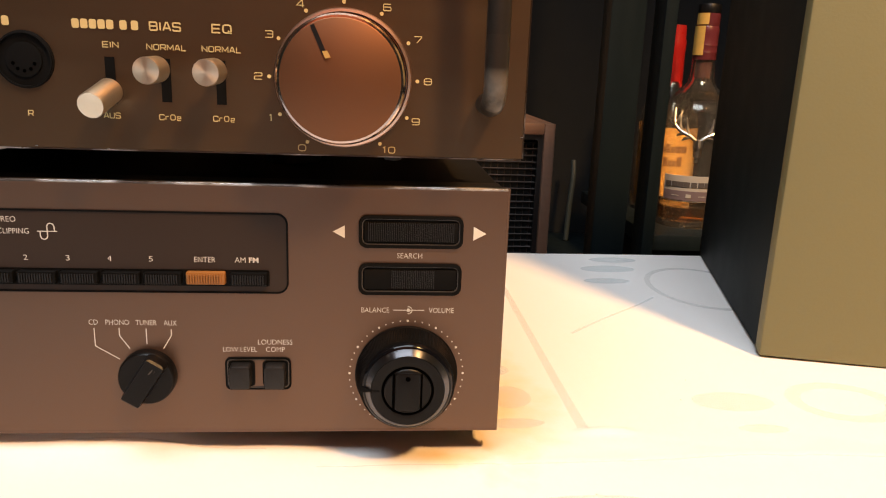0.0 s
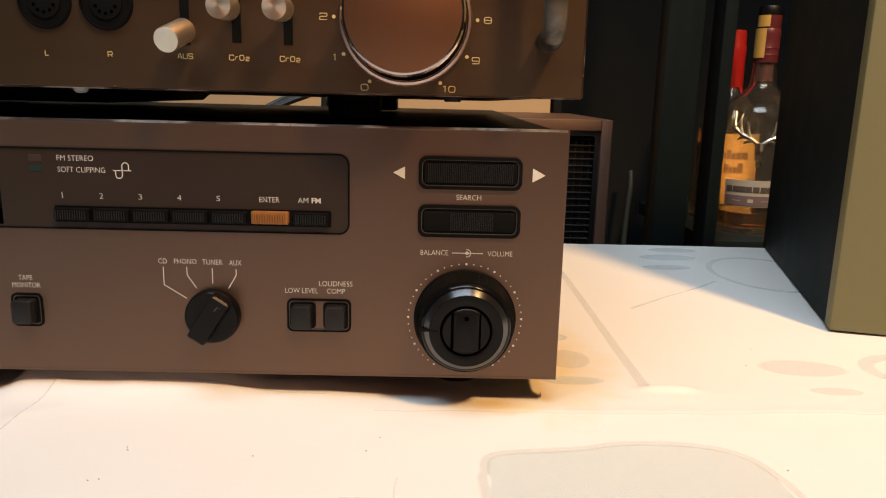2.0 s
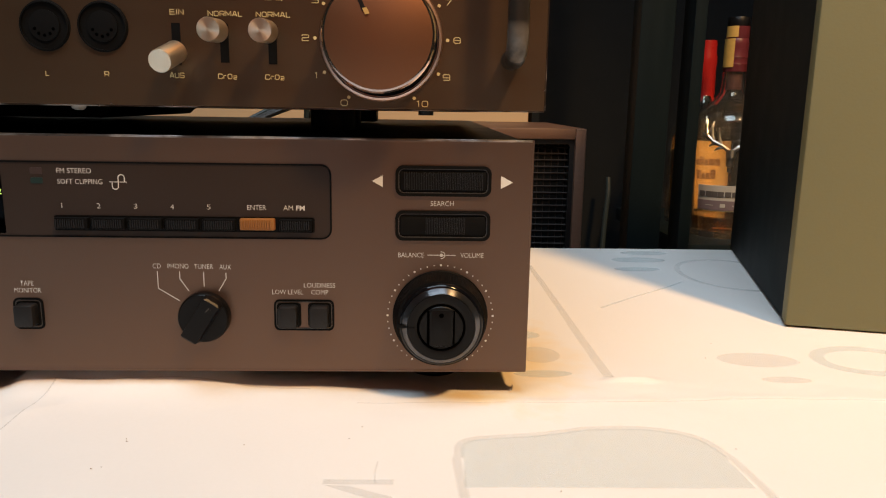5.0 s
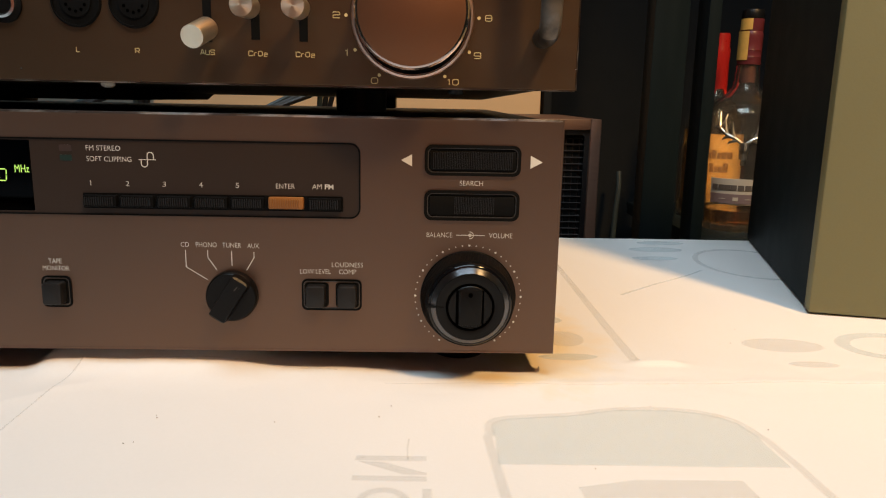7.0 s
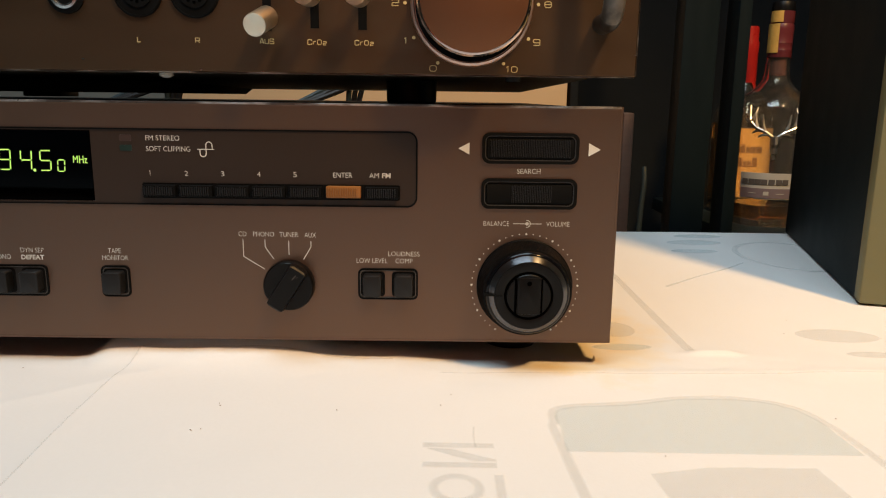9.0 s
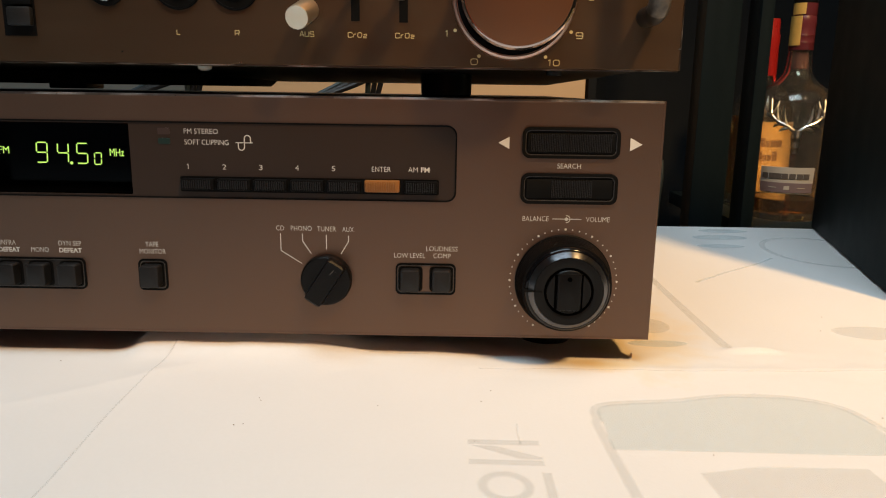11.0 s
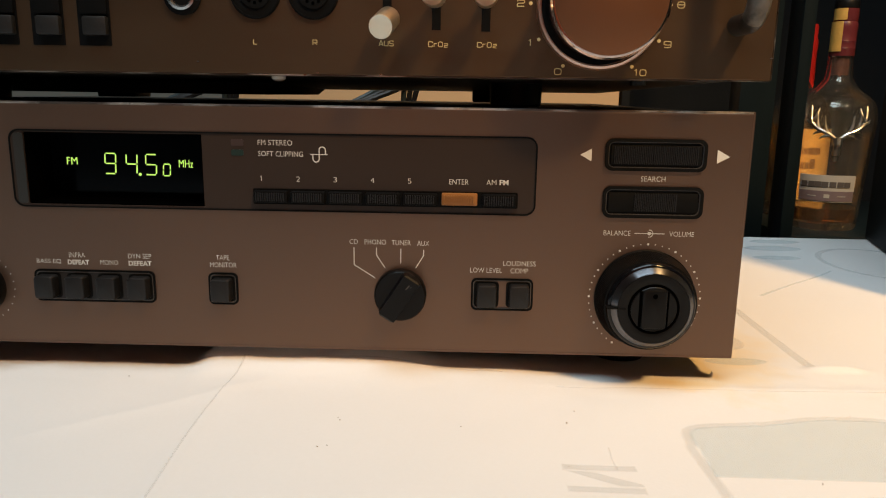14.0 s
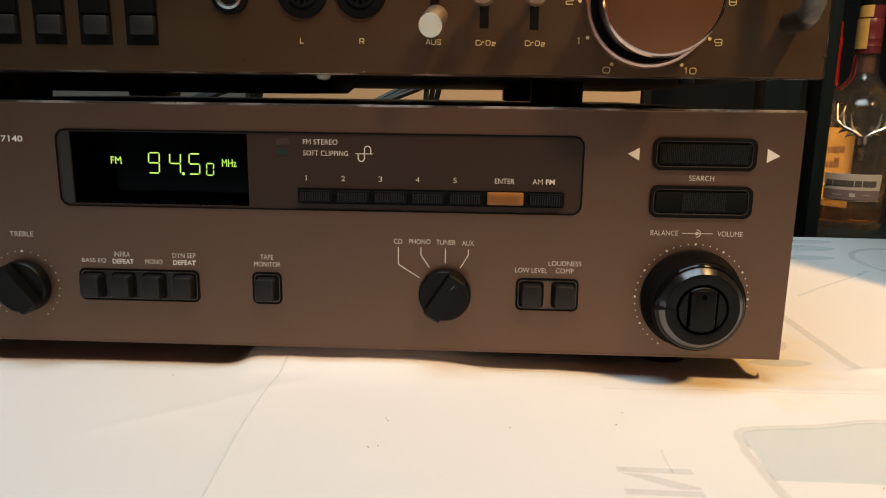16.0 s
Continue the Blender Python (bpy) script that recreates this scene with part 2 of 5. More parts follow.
def part(name, bm, material, parent, label="", smooth=True, at=None):
    me = bpy.data.meshes.new(name)
    bm.normal_update()
    if smooth:
        for f in bm.faces:
            f.smooth = True
        for e in bm.edges:
            if len(e.link_faces) == 2 and e.calc_face_angle(0) > 0.6:
                e.smooth = False
    bm.to_mesh(me)
    bm.free()
    me.materials.append(material)
    ob = new(name, me)
    ob.parent = parent
    if at:
        ob.matrix_basis = at
    if label:
        ob["label"] = label
    return ob


def setting(ob, label, category):
    return tagged(ob, label, category, kind="structure")


def box(x0, x1, y0, y1, z0, z1, bevel=0.0, seg=2):
    bm = bmesh.new()
    bmesh.ops.create_cube(bm, size=1)
    for v in bm.verts:
        v.co = Vector((x0 + (v.co.x + 0.5) * (x1 - x0), y0 + (v.co.y + 0.5) * (y1 - y0), z0 + (v.co.z + 0.5) * (z1 - z0)))
    if bevel:
        bmesh.ops.bevel(bm, geom=bm.edges[:], offset=bevel, segments=seg, affect="EDGES", profile=0.5)
    return bm


def outline(x0, x1, z0, z1, r, n=6):
    """A rounded rectangle as (x, z) points, anticlockwise seen from the front."""
    pts = []
    for cx, cz, a in ((x1 - r, z1 - r, 0), (x0 + r, z1 - r, 90), (x0 + r, z0 + r, 180), (x1 - r, z0 + r, 270)):
        for i in range(n + 1):
            t = radians(a + 90 * i / n)
            pts.append((cx + r * math.cos(t), cz + r * math.sin(t)))
    return pts


def slab(pts, y_back, y_front, edge=0.0):
    """A prism of an (x, z) outline, facing -y, with a chamfered front edge."""
    bm = bmesh.new()
    cx, cz = sum(p[0] for p in pts) / len(pts), sum(p[1] for p in pts) / len(pts)
    wx = max(abs(p[0] - cx) for p in pts)
    wz = max(abs(p[1] - cz) for p in pts)
    rings = [(0, y_back)]
    if edge:
        rings += [(0, y_front + edge), (edge * 0.35, y_front + edge * 0.3), (edge, y_front)]
    else:
        rings += [(0, y_front)]
    loops = []
    for inset, y in rings:
        loops.append([bm.verts.new((cx + (x - cx) * (1 - inset / wx), y, cz + (z - cz) * (1 - inset / wz))) for x, z in pts])
    for a, b in zip(loops, loops[1:]):
        for i in range(len(pts)):
            j = (i + 1) % len(pts)
            bm.faces.new((a[i], a[j], b[j], b[i]))
    bm.faces.new(loops[-1])
    bm.faces.new(loops[0][::-1])
    bmesh.ops.recalc_face_normals(bm, faces=bm.faces[:])
    return bm


def ring(outer, inner, y_back, y_front):
    """A frame between two (x, z) outlines with the same number of points."""
    bm = bmesh.new()
    rows = [[bm.verts.new((x, y, z)) for x, z in pts] for pts, y in ((outer, y_back), (outer, y_front), (inner, y_front), (inner, y_back))]
    n = len(outer)
    for a, b in ((0, 1), (1, 2), (2, 3), (3, 0)):
        for i in range(n):
            j = (i + 1) % n
            bm.faces.new((rows[a][i], rows[a][j], rows[b][j], rows[b][i]))
    bmesh.ops.recalc_face_normals(bm, faces=bm.faces[:])
    return bm


def lathe(profile, axis="y", n=64, teeth=0, tooth=0.0, band=(0, 0)):
    """Turn (radius, height) pairs round the y axis (height towards -y) or the z axis. teeth: a knurl on the rows in band."""
    bm = bmesh.new()
    rows = []
    for k, (r, h) in enumerate(profile):
        row = []
        for i in range(n):
            a = 2 * math.pi * i / n
            rr = r - (tooth if teeth and band[0] <= k <= band[1] and i % 2 else 0)
            if axis == "y":
                row.append(bm.verts.new((rr * math.cos(a), -h, rr * math.sin(a))))
            else:
                row.append(bm.verts.new((rr * math.cos(a), rr * math.sin(a), h)))
        rows.append(row)
    for a, b in zip(rows, rows[1:]):
        for i in range(n):
            j = (i + 1) % n
            bm.faces.new((a[i], a[j], b[j], b[i]))
    bm.faces.new(rows[-1])
    bm.faces.new(rows[0][::-1])
    bmesh.ops.recalc_face_normals(bm, faces=bm.faces[:])
    return bm


def tube(points, r, n=10, bm=None):
    bm = bm or bmesh.new()
    pts = [Vector(p) for p in points]
    rows = []
    up = Vector((0.31, 0.2, 0.93))
    for k, p in enumerate(pts):
        d = (pts[min(k + 1, len(pts) - 1)] - pts[max(k - 1, 0)]).normalized()
        u = d.cross(up)
        if u.length < 1e-3:
            u = d.cross(Vector((1, 0, 0)))
        u.normalize()
        v = d.cross(u)
        rad = r[k] if isinstance(r, (list, tuple)) else r
        rows.append([bm.verts.new(p + rad * (math.cos(2 * math.pi * i / n) * u + math.sin(2 * math.pi * i / n) * v)) for i in range(n)])
    for a, b in zip(rows, rows[1:]):
        for i in range(n):
            j = (i + 1) % n
            bm.faces.new((a[i], a[j], b[j], b[i]))
    bm.faces.new(rows[0])
    bm.faces.new(rows[-1][::-1])
    bmesh.ops.recalc_face_normals(bm, faces=bm.faces[:])
    return bm


def joined(bm, other):
    """Add the faces of another bmesh to bm."""
    me = bpy.data.meshes.new("joined")
    other.to_mesh(me)
    other.free()
    bm.from_mesh(me)
    bpy.data.meshes.remove(me)


def curve_points(ctrl, steps=8):
    """A smooth line through control points."""
    p = [Vector(c) for c in ctrl]
    p = [2 * p[0] - p[1]] + p + [2 * p[-1] - p[-2]]
    out = []
    for i in range(1, len(p) - 2):
        for s in range(steps):
            t = s / steps
            a, b, c, d = p[i - 1], p[i], p[i + 1], p[i + 2]
            out.append(0.5 * (2 * b + (c - a) * t + (2 * a - 5 * b + 4 * c - d) * t * t + (3 * b - a - 3 * c + d) * t ** 3))
    out.append(p[-2])
    return out


def flat(polys, y):
    """Flat faces on a front, from lists of (x, z)."""
    bm = bmesh.new()
    for poly in polys:
        f = bm.faces.new([bm.verts.new((x, y, z)) for x, z in poly])
        f.normal_update()
        if f.normal.y > 0:
            f.normal_flip()
    return bm


def bar(x0, z0, x1, z1, w):
    """A straight stroke as one (x, z) quad."""
    d = Vector((x1 - x0, z1 - z0)).normalized() * (w / 2)
    return [(x0 - d.y, z0 + d.x), (x0 + d.y, z0 - d.x), (x1 + d.y, z1 - d.x), (x1 - d.y, z1 + d.x)]


def disc(cx, cz, r, n=16):
    return [(cx + r * math.cos(2 * math.pi * i / n), cz + r * math.sin(2 * math.pi * i / n)) for i in range(n)]


def text(body, x0, x1, zc, h, material, parent, y, bold=0.0, name="lettering"):
    """Printed words on a front: from x0 to x1, centred on height zc, capitals h high."""
    cu = bpy.data.curves.new("words", "FONT")
    cu.body, cu.size, cu.offset, cu.resolution_u = body, 1.0, bold, 3
    ob = new("words", cu)
    bpy.context.view_layer.update()
    me = bpy.data.meshes.new_from_object(ob.evaluated_get(bpy.context.evaluated_depsgraph_get()))
    bpy.data.objects.remove(ob)
    bpy.data.curves.remove(cu)
    xs, ys = [v.co.x for v in me.vertices], [v.co.y for v in me.vertices]
    sx, sy = (x1 - x0) / (max(xs) - min(xs)), h / (max(ys) - min(ys))
    lx, ly = min(xs), (max(ys) + min(ys)) / 2
    for v in me.vertices:
        v.co = Vector((x0 + (v.co.x - lx) * sx, y, zc + (v.co.y - ly) * sy))
    me.name = name
    me.materials.append(material)
    t = new(name, me)
    t.parent = parent
    return t


GLYPHS = {
    "0": ["o"], "O": ["o"], "1": [(0.1, 0.85, 0.6, 1, 0.6, 0)], "2": [(0, 0.8, 0, 0.9, 0.1, 1, 0.9, 1, 1, 0.9, 1, 0.6, 0.9, 0.52, 0.1, 0.48, 0, 0.4, 0, 0, 1, 0)],
    "3": [(0, 1, 0.88, 1, 1, 0.9, 1, 0.6, 0.88, 0.52, 0.3, 0.52), (0.88, 0.52, 1, 0.42, 1, 0.1, 0.88, 0, 0, 0)], "4": [(1, 0.28, 0, 0.28, 0.65, 1, 0.78, 1, 0.78, 0)],
    "5": [(1, 1, 0, 1, 0, 0.56, 0.88, 0.56, 1, 0.46, 1, 0.1, 0.88, 0, 0, 0)], "6": [(0.95, 1, 0.12, 1, 0, 0.88, 0, 0.12, 0.12, 0, 0.88, 0, 1, 0.12, 1, 0.44, 0.88, 0.55, 0, 0.55)],
    "7": [(0, 1, 1, 1, 1, 0.85, 0.4, 0)], "8": ["o", (0.05, 0.52, 0.95, 0.52)], "9": [(0.05, 0, 0.88, 0, 1, 0.12, 1, 0.88, 0.88, 1, 0.12, 1, 0, 0.88, 0, 0.54, 0.12, 0.44, 1, 0.44)],
    "E": [(1, 1, 0, 1, 0, 0, 1, 0), (0, 0.5, 0.92, 0.5)], "I": [(0.5, 0, 0.5, 1)], "N": [(0, 0, 0, 1, 1, 0, 1, 1)], "A": [(0, 0, 0.4, 1, 0.6, 1, 1, 0), (0.2, 0.3, 0.8, 0.3)],
    "U": [(0, 1, 0, 0.12, 0.12, 0, 0.88, 0, 1, 0.12, 1, 1)], "S": [(1, 0.82, 1, 0.9, 0.9, 1, 0.1, 1, 0, 0.9, 0, 0.62, 0.1, 0.53, 0.9, 0.47, 1, 0.38, 1, 0.1, 0.9, 0, 0.1, 0, 0, 0.1, 0, 0.18)],
    "R": [(0, 0, 0, 1, 0.88, 1, 1, 0.9, 1, 0.52, 0.88, 0.42, 0, 0.42), (0.62, 0.42, 1, 0)], "M": [(0, 0, 0, 1, 0.5, 0.25, 1, 1, 1, 0)], "L": [(0, 1, 0, 0, 1, 0)],
    "C": [(1, 0.75, 1, 0.88, 0.88, 1, 0.12, 1, 0, 0.88, 0, 0.12, 0.12, 0, 0.88, 0, 1, 0.12, 1, 0.25)], "r": [(0, 0, 0, 0.68), (0, 0.5, 0.3, 0.68, 0.9, 0.68)],
    "B": [(0, 0, 0, 1, 0.86, 1, 0.96, 0.9, 0.96, 0.62, 0.86, 0.52, 0, 0.52), (0.86, 0.52, 1, 0.42, 1, 0.1, 0.88, 0, 0, 0)], "Q": ["o", (0.62, 0.28, 1.05, -0.1)]}


def strip(pts, w, closed=False):
    """Quads along an (x, z) line of width w with mitred joints."""
    p = [Vector(q) for q in pts]
    n = len(p)
    side = []
    for i in range(n):
        a = p[i - 1] if closed or i else None
        b = p[(i + 1) % n] if closed or i < n - 1 else None
        d0 = (p[i] - a).normalized() if a else (b - p[i]).normalized()
        d1 = (b - p[i]).normalized() if b else d0
        m = Vector((-d0.y - d1.y, d0.x + d1.x))
        m = m.normalized() if m.length > 1e-6 else Vector((-d0.y, d0.x))
        k = min(2.0, 1 / max(0.3, m.dot(Vector((-d0.y, d0.x)))))
        side.append((p[i] + m * w / 2 * k, p[i] - m * w / 2 * k))
    return [[tuple(side[i][0]), tuple(side[i][1]), tuple(side[(i + 1) % n][1]), tuple(side[(i + 1) % n][0])] for i in range(n if closed else n - 1)]


def lettering(body, x0, x1, zc, h, w, material, parent, y):
    """Wide square-shouldered printed capitals, drawn as strokes of width w."""
    wide = {"I": 0.15, "1": 0.6, "M": 1.15, "r": 0.7, "L": 0.85}
    gap = 0.34
    total = sum(wide.get(c, 1.0) for c in body) + gap * (len(body) - 1)
    u = (x1 - x0 - w) / total
    x = x0 + w / 2
    polys = []
    hh = h - w
    for c in body:
        cw = wide.get(c, 1.0) * u
        for g in GLYPHS[c]:
            if g == "o":
                q = [(0.5 + 0.5 * math.copysign(abs(math.cos(radians(w_))) ** 0.6, math.cos(radians(w_))), 0.5 + 0.5 * math.copysign(abs(math.sin(radians(w_))) ** 0.6, math.sin(radians(w_)))) for w_ in range(9, 369, 18)]
            else:
                q = list(zip(g[::2], g[1::2]))
            polys += strip([(x + a * cw, zc - hh / 2 + b * hh) for a, b in q], w, g == "o")
        x += cw + gap * u
    return part("lettering", flat(polys, y), material, parent, smooth=False)


# ---------------------------------------------------------------- the room
def room():
    x0, x1, y0, y1, z0, z1, w = -2.0, 2.4, -2.6, 1.25, -0.75, 1.9, 0.12
    setting(part("floor", box(x0 - w, x1 + w, y0 - w, y1 + w, z0 - 0.1, z0), M_FLOOR, None), "brown oak floor of the room", "floor")
    # ceiling left open in a square below the added fill lamp
    bm = bmesh.new()
    for b in ((x0 - w, -0.9, y0 - w, y1 + w), (0.3, x1 + w, y0 - w, y1 + w), (-0.9, 0.3, y0 - w, -1.30), (-0.9, 0.3, -0.10, y1 + w)):
        joined(bm, box(*b, z1, z1 + 0.1))
    setting(part("ceiling", bm, M_CEIL, None), "plain white ceiling with a square opening for the added daylight fill", "ceiling")
    setting(part("wall_north", box(x0, x1, y1, y1 + w, z0, z1), M_WALL, None), "cream painted wall behind the shelf unit", "wall")
    # south and west walls are unseen, coloured dark to dim the fronts' reflections
    setting(part("wall_south", box(x0, x1, y0 - w, y0, z0, z1), M_DIMWALL, None), "unseen wall, dark grey-green to dim reflections in the fronts", "wall")
    # unseen block, added so the metal fronts mirror a patch of red
    setting(part("red_reflector", box(-0.56, 0.18, y0, -1.60, z0, z1), M_REDBLOCK, None), "unseen terracotta block added for a red reflection in the metal fronts", "wall")
    setting(part("wall_east", box(x1, x1 + w, y0, y1, z0, z1), M_WALL, None), "cream painted wall", "wall")
    setting(part("wall_west", box(x0 - w, x0, y0, y1, z0, z1), M_DIMWALL, None), "unseen wall, dark grey-green to dim reflections in the fronts", "wall")


room()


# ---------------------------------------------------------------- table and paper
def table():
    t = thing("table", 0, 0, -0.75, "wooden table carrying the stereo stack under paper", "table")
    part("tabletop", box(-0.75, 0.75, -0.60, 0.318, 0.715, 0.748, 0.004), M_TABLE, t)
    for x in (-0.69, 0.69):
        for y in (-0.54, 0.26):
            part("leg", box(x - 0.03, x + 0.03, y - 0.03, y + 0.03, 0, 0.715, 0.004), M_TABLE, t)


table()


def lump(x, a, b, s):
    return 1 / (1 + math.exp(-(x - a) / s)) - 1 / (1 + math.exp(-(x - b) / s))


def paper_height(x, y):
    z = 0.0011 * noise.noise((x * 8, y * 8, 0.3)) + 0.0002 * noise.noise((x * 40, y * 40, 1.7))
    z += 0.0085 * (1 / (1 + math.exp(-(x + 0.2135) / 0.0024)) - 1 / (1 + math.exp(-(x + 0.125) / 0.006))) * math.exp(-((y - 0.013) / 0.013) ** 2)
    z += 0.0040 * lump(x, -0.13, -0.07, 0.010) * math.exp(-((y - 0.016) / 0.012) ** 2)
    # long fold running towards the front, and a shallow one across
    fx = -0.195 + 0.002 * math.sin(y * 40)
    z += 0.0009 * math.exp(-abs(x - fx) / 0.0035) * lump(y, -0.40, 0.004, 0.01)
    fy = -0.006 + 0.005 * noise.noise((x * 14, 2.0, 0)) + 0.03 * max(0, x)
    z += 0.0006 * math.exp(-abs(y - fy) / 0.004) * lump(x, -0.06, 0.30, 0.02)
    # a slanting fold on the left
    d = (x + 0.165) * 0.60 - (y - 0.004) * 0.80
    z += 0.0008 * math.exp(-abs(d) / 0.006) * lump(y, -0.06, 0.004, 0.008)
    # small wrinkles along the receiver's front
    near = math.exp(-((y + 0.004) / 0.030) ** 2)
    z += (0.0011 * abs(noise.noise((x * 17 + y * 9, y * 26, 5.1))) + 0.0005 * abs(noise.noise((x * 48 - y * 20, y * 60, 2.2)))) * near * lump(x, -0.30, 0.20, 0.02)
    z += 0.0005 * abs(noise.noise((x * 9, y * 12 + x * 6, 8.4)))
    # a small torn lip
    z += 0.0022 * lump(x, 0.040, 0.060, 0.0022) * math.exp(-((y - 0.0165) / 0.0028) ** 2)
    return z


def paper():
    def axis(lo, a, b, hi, coarse, fine):
        return np.concatenate([np.arange(lo, a, coarse), np.arange(a, b, fine), np.arange(b, hi + coarse * 0.5, coarse)])
    xs = axis(-0.75, -0.34, 0.30, 0.75, 0.02, 0.002)
    ys = axis(-0.60, -0.14, 0.06, 0.318, 0.01, 0.0016)
    verts = [(float(x), float(y), paper_height(float(x), float(y))) for y in ys for x in xs]
    nx = len(xs)
    faces = [(j * nx + i, j * nx + i + 1, (j + 1) * nx + i + 1, (j + 1) * nx + i) for j in range(len(ys) - 1) for i in range(nx - 1)]
    me = bpy.data.meshes.new("paper_sheet")
    me.from_pydata(verts, [], faces)
    me.polygons.foreach_set("use_smooth", [True] * len(faces))
    me.materials.append(M_PAPER)
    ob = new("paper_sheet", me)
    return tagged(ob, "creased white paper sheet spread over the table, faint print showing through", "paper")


sheet = paper()


def mark(name, polys, material, lift=0.00008, step=0.003, label="", soft=0.0011):
    """A flat print, or the drawn shade of a fold, on the paper, from (x, y) polygons, laid on its folds; its ink thins
    out towards the edge.
    """
    bm = bmesh.new()
    for poly in polys:
        vs = [bm.verts.new((x, y, 0)) for x, y in poly]
        bm.faces.new(vs)
    bmesh.ops.remove_doubles(bm, verts=bm.verts[:], dist=1e-6)
    bmesh.ops.recalc_face_normals(bm, faces=bm.faces[:])
    bmesh.ops.inset_region(bm, faces=bm.faces[:], thickness=soft, use_boundary=True, use_even_offset=False)
    bmesh.ops.triangulate(bm, faces=bm.faces[:])
    ink = bm.verts.layers.float.new("ink")
    for v in bm.verts:
        v[ink] = 0.0 if v.is_boundary else 1.0
    for _ in range(6):
        long = [e for e in bm.edges if e.calc_length() > step]
        if not long:
            break
        bmesh.ops.subdivide_edges(bm, edges=long, cuts=1)
        bmesh.ops.triangulate(bm, faces=[f for f in bm.faces if len(f.verts) > 3])
    for v in bm.verts:
        v.co.z = paper_height(v.co.x, v.co.y) + lift
    bm.normal_update()
    for f in bm.faces:
        if f.normal.z < 0:
            f.normal_flip()
    return part(name, bm, material, sheet, label)


def inked(m, cover):
    """Ink, of print or of drawn fold shade, that lets the paper through at its edges and in small patches."""
    n, l = m.node_tree.nodes, m.node_tree.links
    at, tc, nz, mr, mu = (n.new("ShaderNode" + k) for k in ("Attribute", "TexCoord", "TexNoise", "MapRange", "Math"))
    at.attribute_name = "ink"
    nz.inputs["Scale"].default_value, nz.inputs["Detail"].default_value = 140, 6
    l.new(tc.outputs["Object"], nz.inputs["Vector"])
    mr.inputs["From Min"].default_value, mr.inputs["From Max"].default_value = 0.3, 0.65
    mr.inputs["To Min"].default_value, mr.inputs["To Max"].default_value = 0.92 * cover, cover
    l.new(nz.outputs["Fac"], mr.inputs["Value"])
    mu.operation = "MULTIPLY"
    l.new(at.outputs["Fac"], mu.inputs[0])
    l.new(mr.outputs["Result"], mu.inputs[1])
    l.new(mu.outputs[0], n["Principled BSDF"].inputs["Alpha"])


for m_, c_ in ((M_PRINT, 0.225), (M_PRINT_PALE, 0.29), (M_CREASE_SHADE, 0.15)):
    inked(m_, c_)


def stroke(points, w):
    """Quads along a line of (x, y) points, of width w, end to end."""
    return strip([tuple(p) for p in points], w)


def band(outer, inner):
    return [[outer[i], outer[(i + 1) % len(outer)], inner[(i + 1) % len(inner)], inner[i]] for i in range(len(outer))]


def oval(cx, cy, rx, ry, n=28):
    return [(cx + rx * math.cos(2 * math.pi * i / n), cy + ry * math.sin(2 * math.pi * i / n)) for i in range(n)]


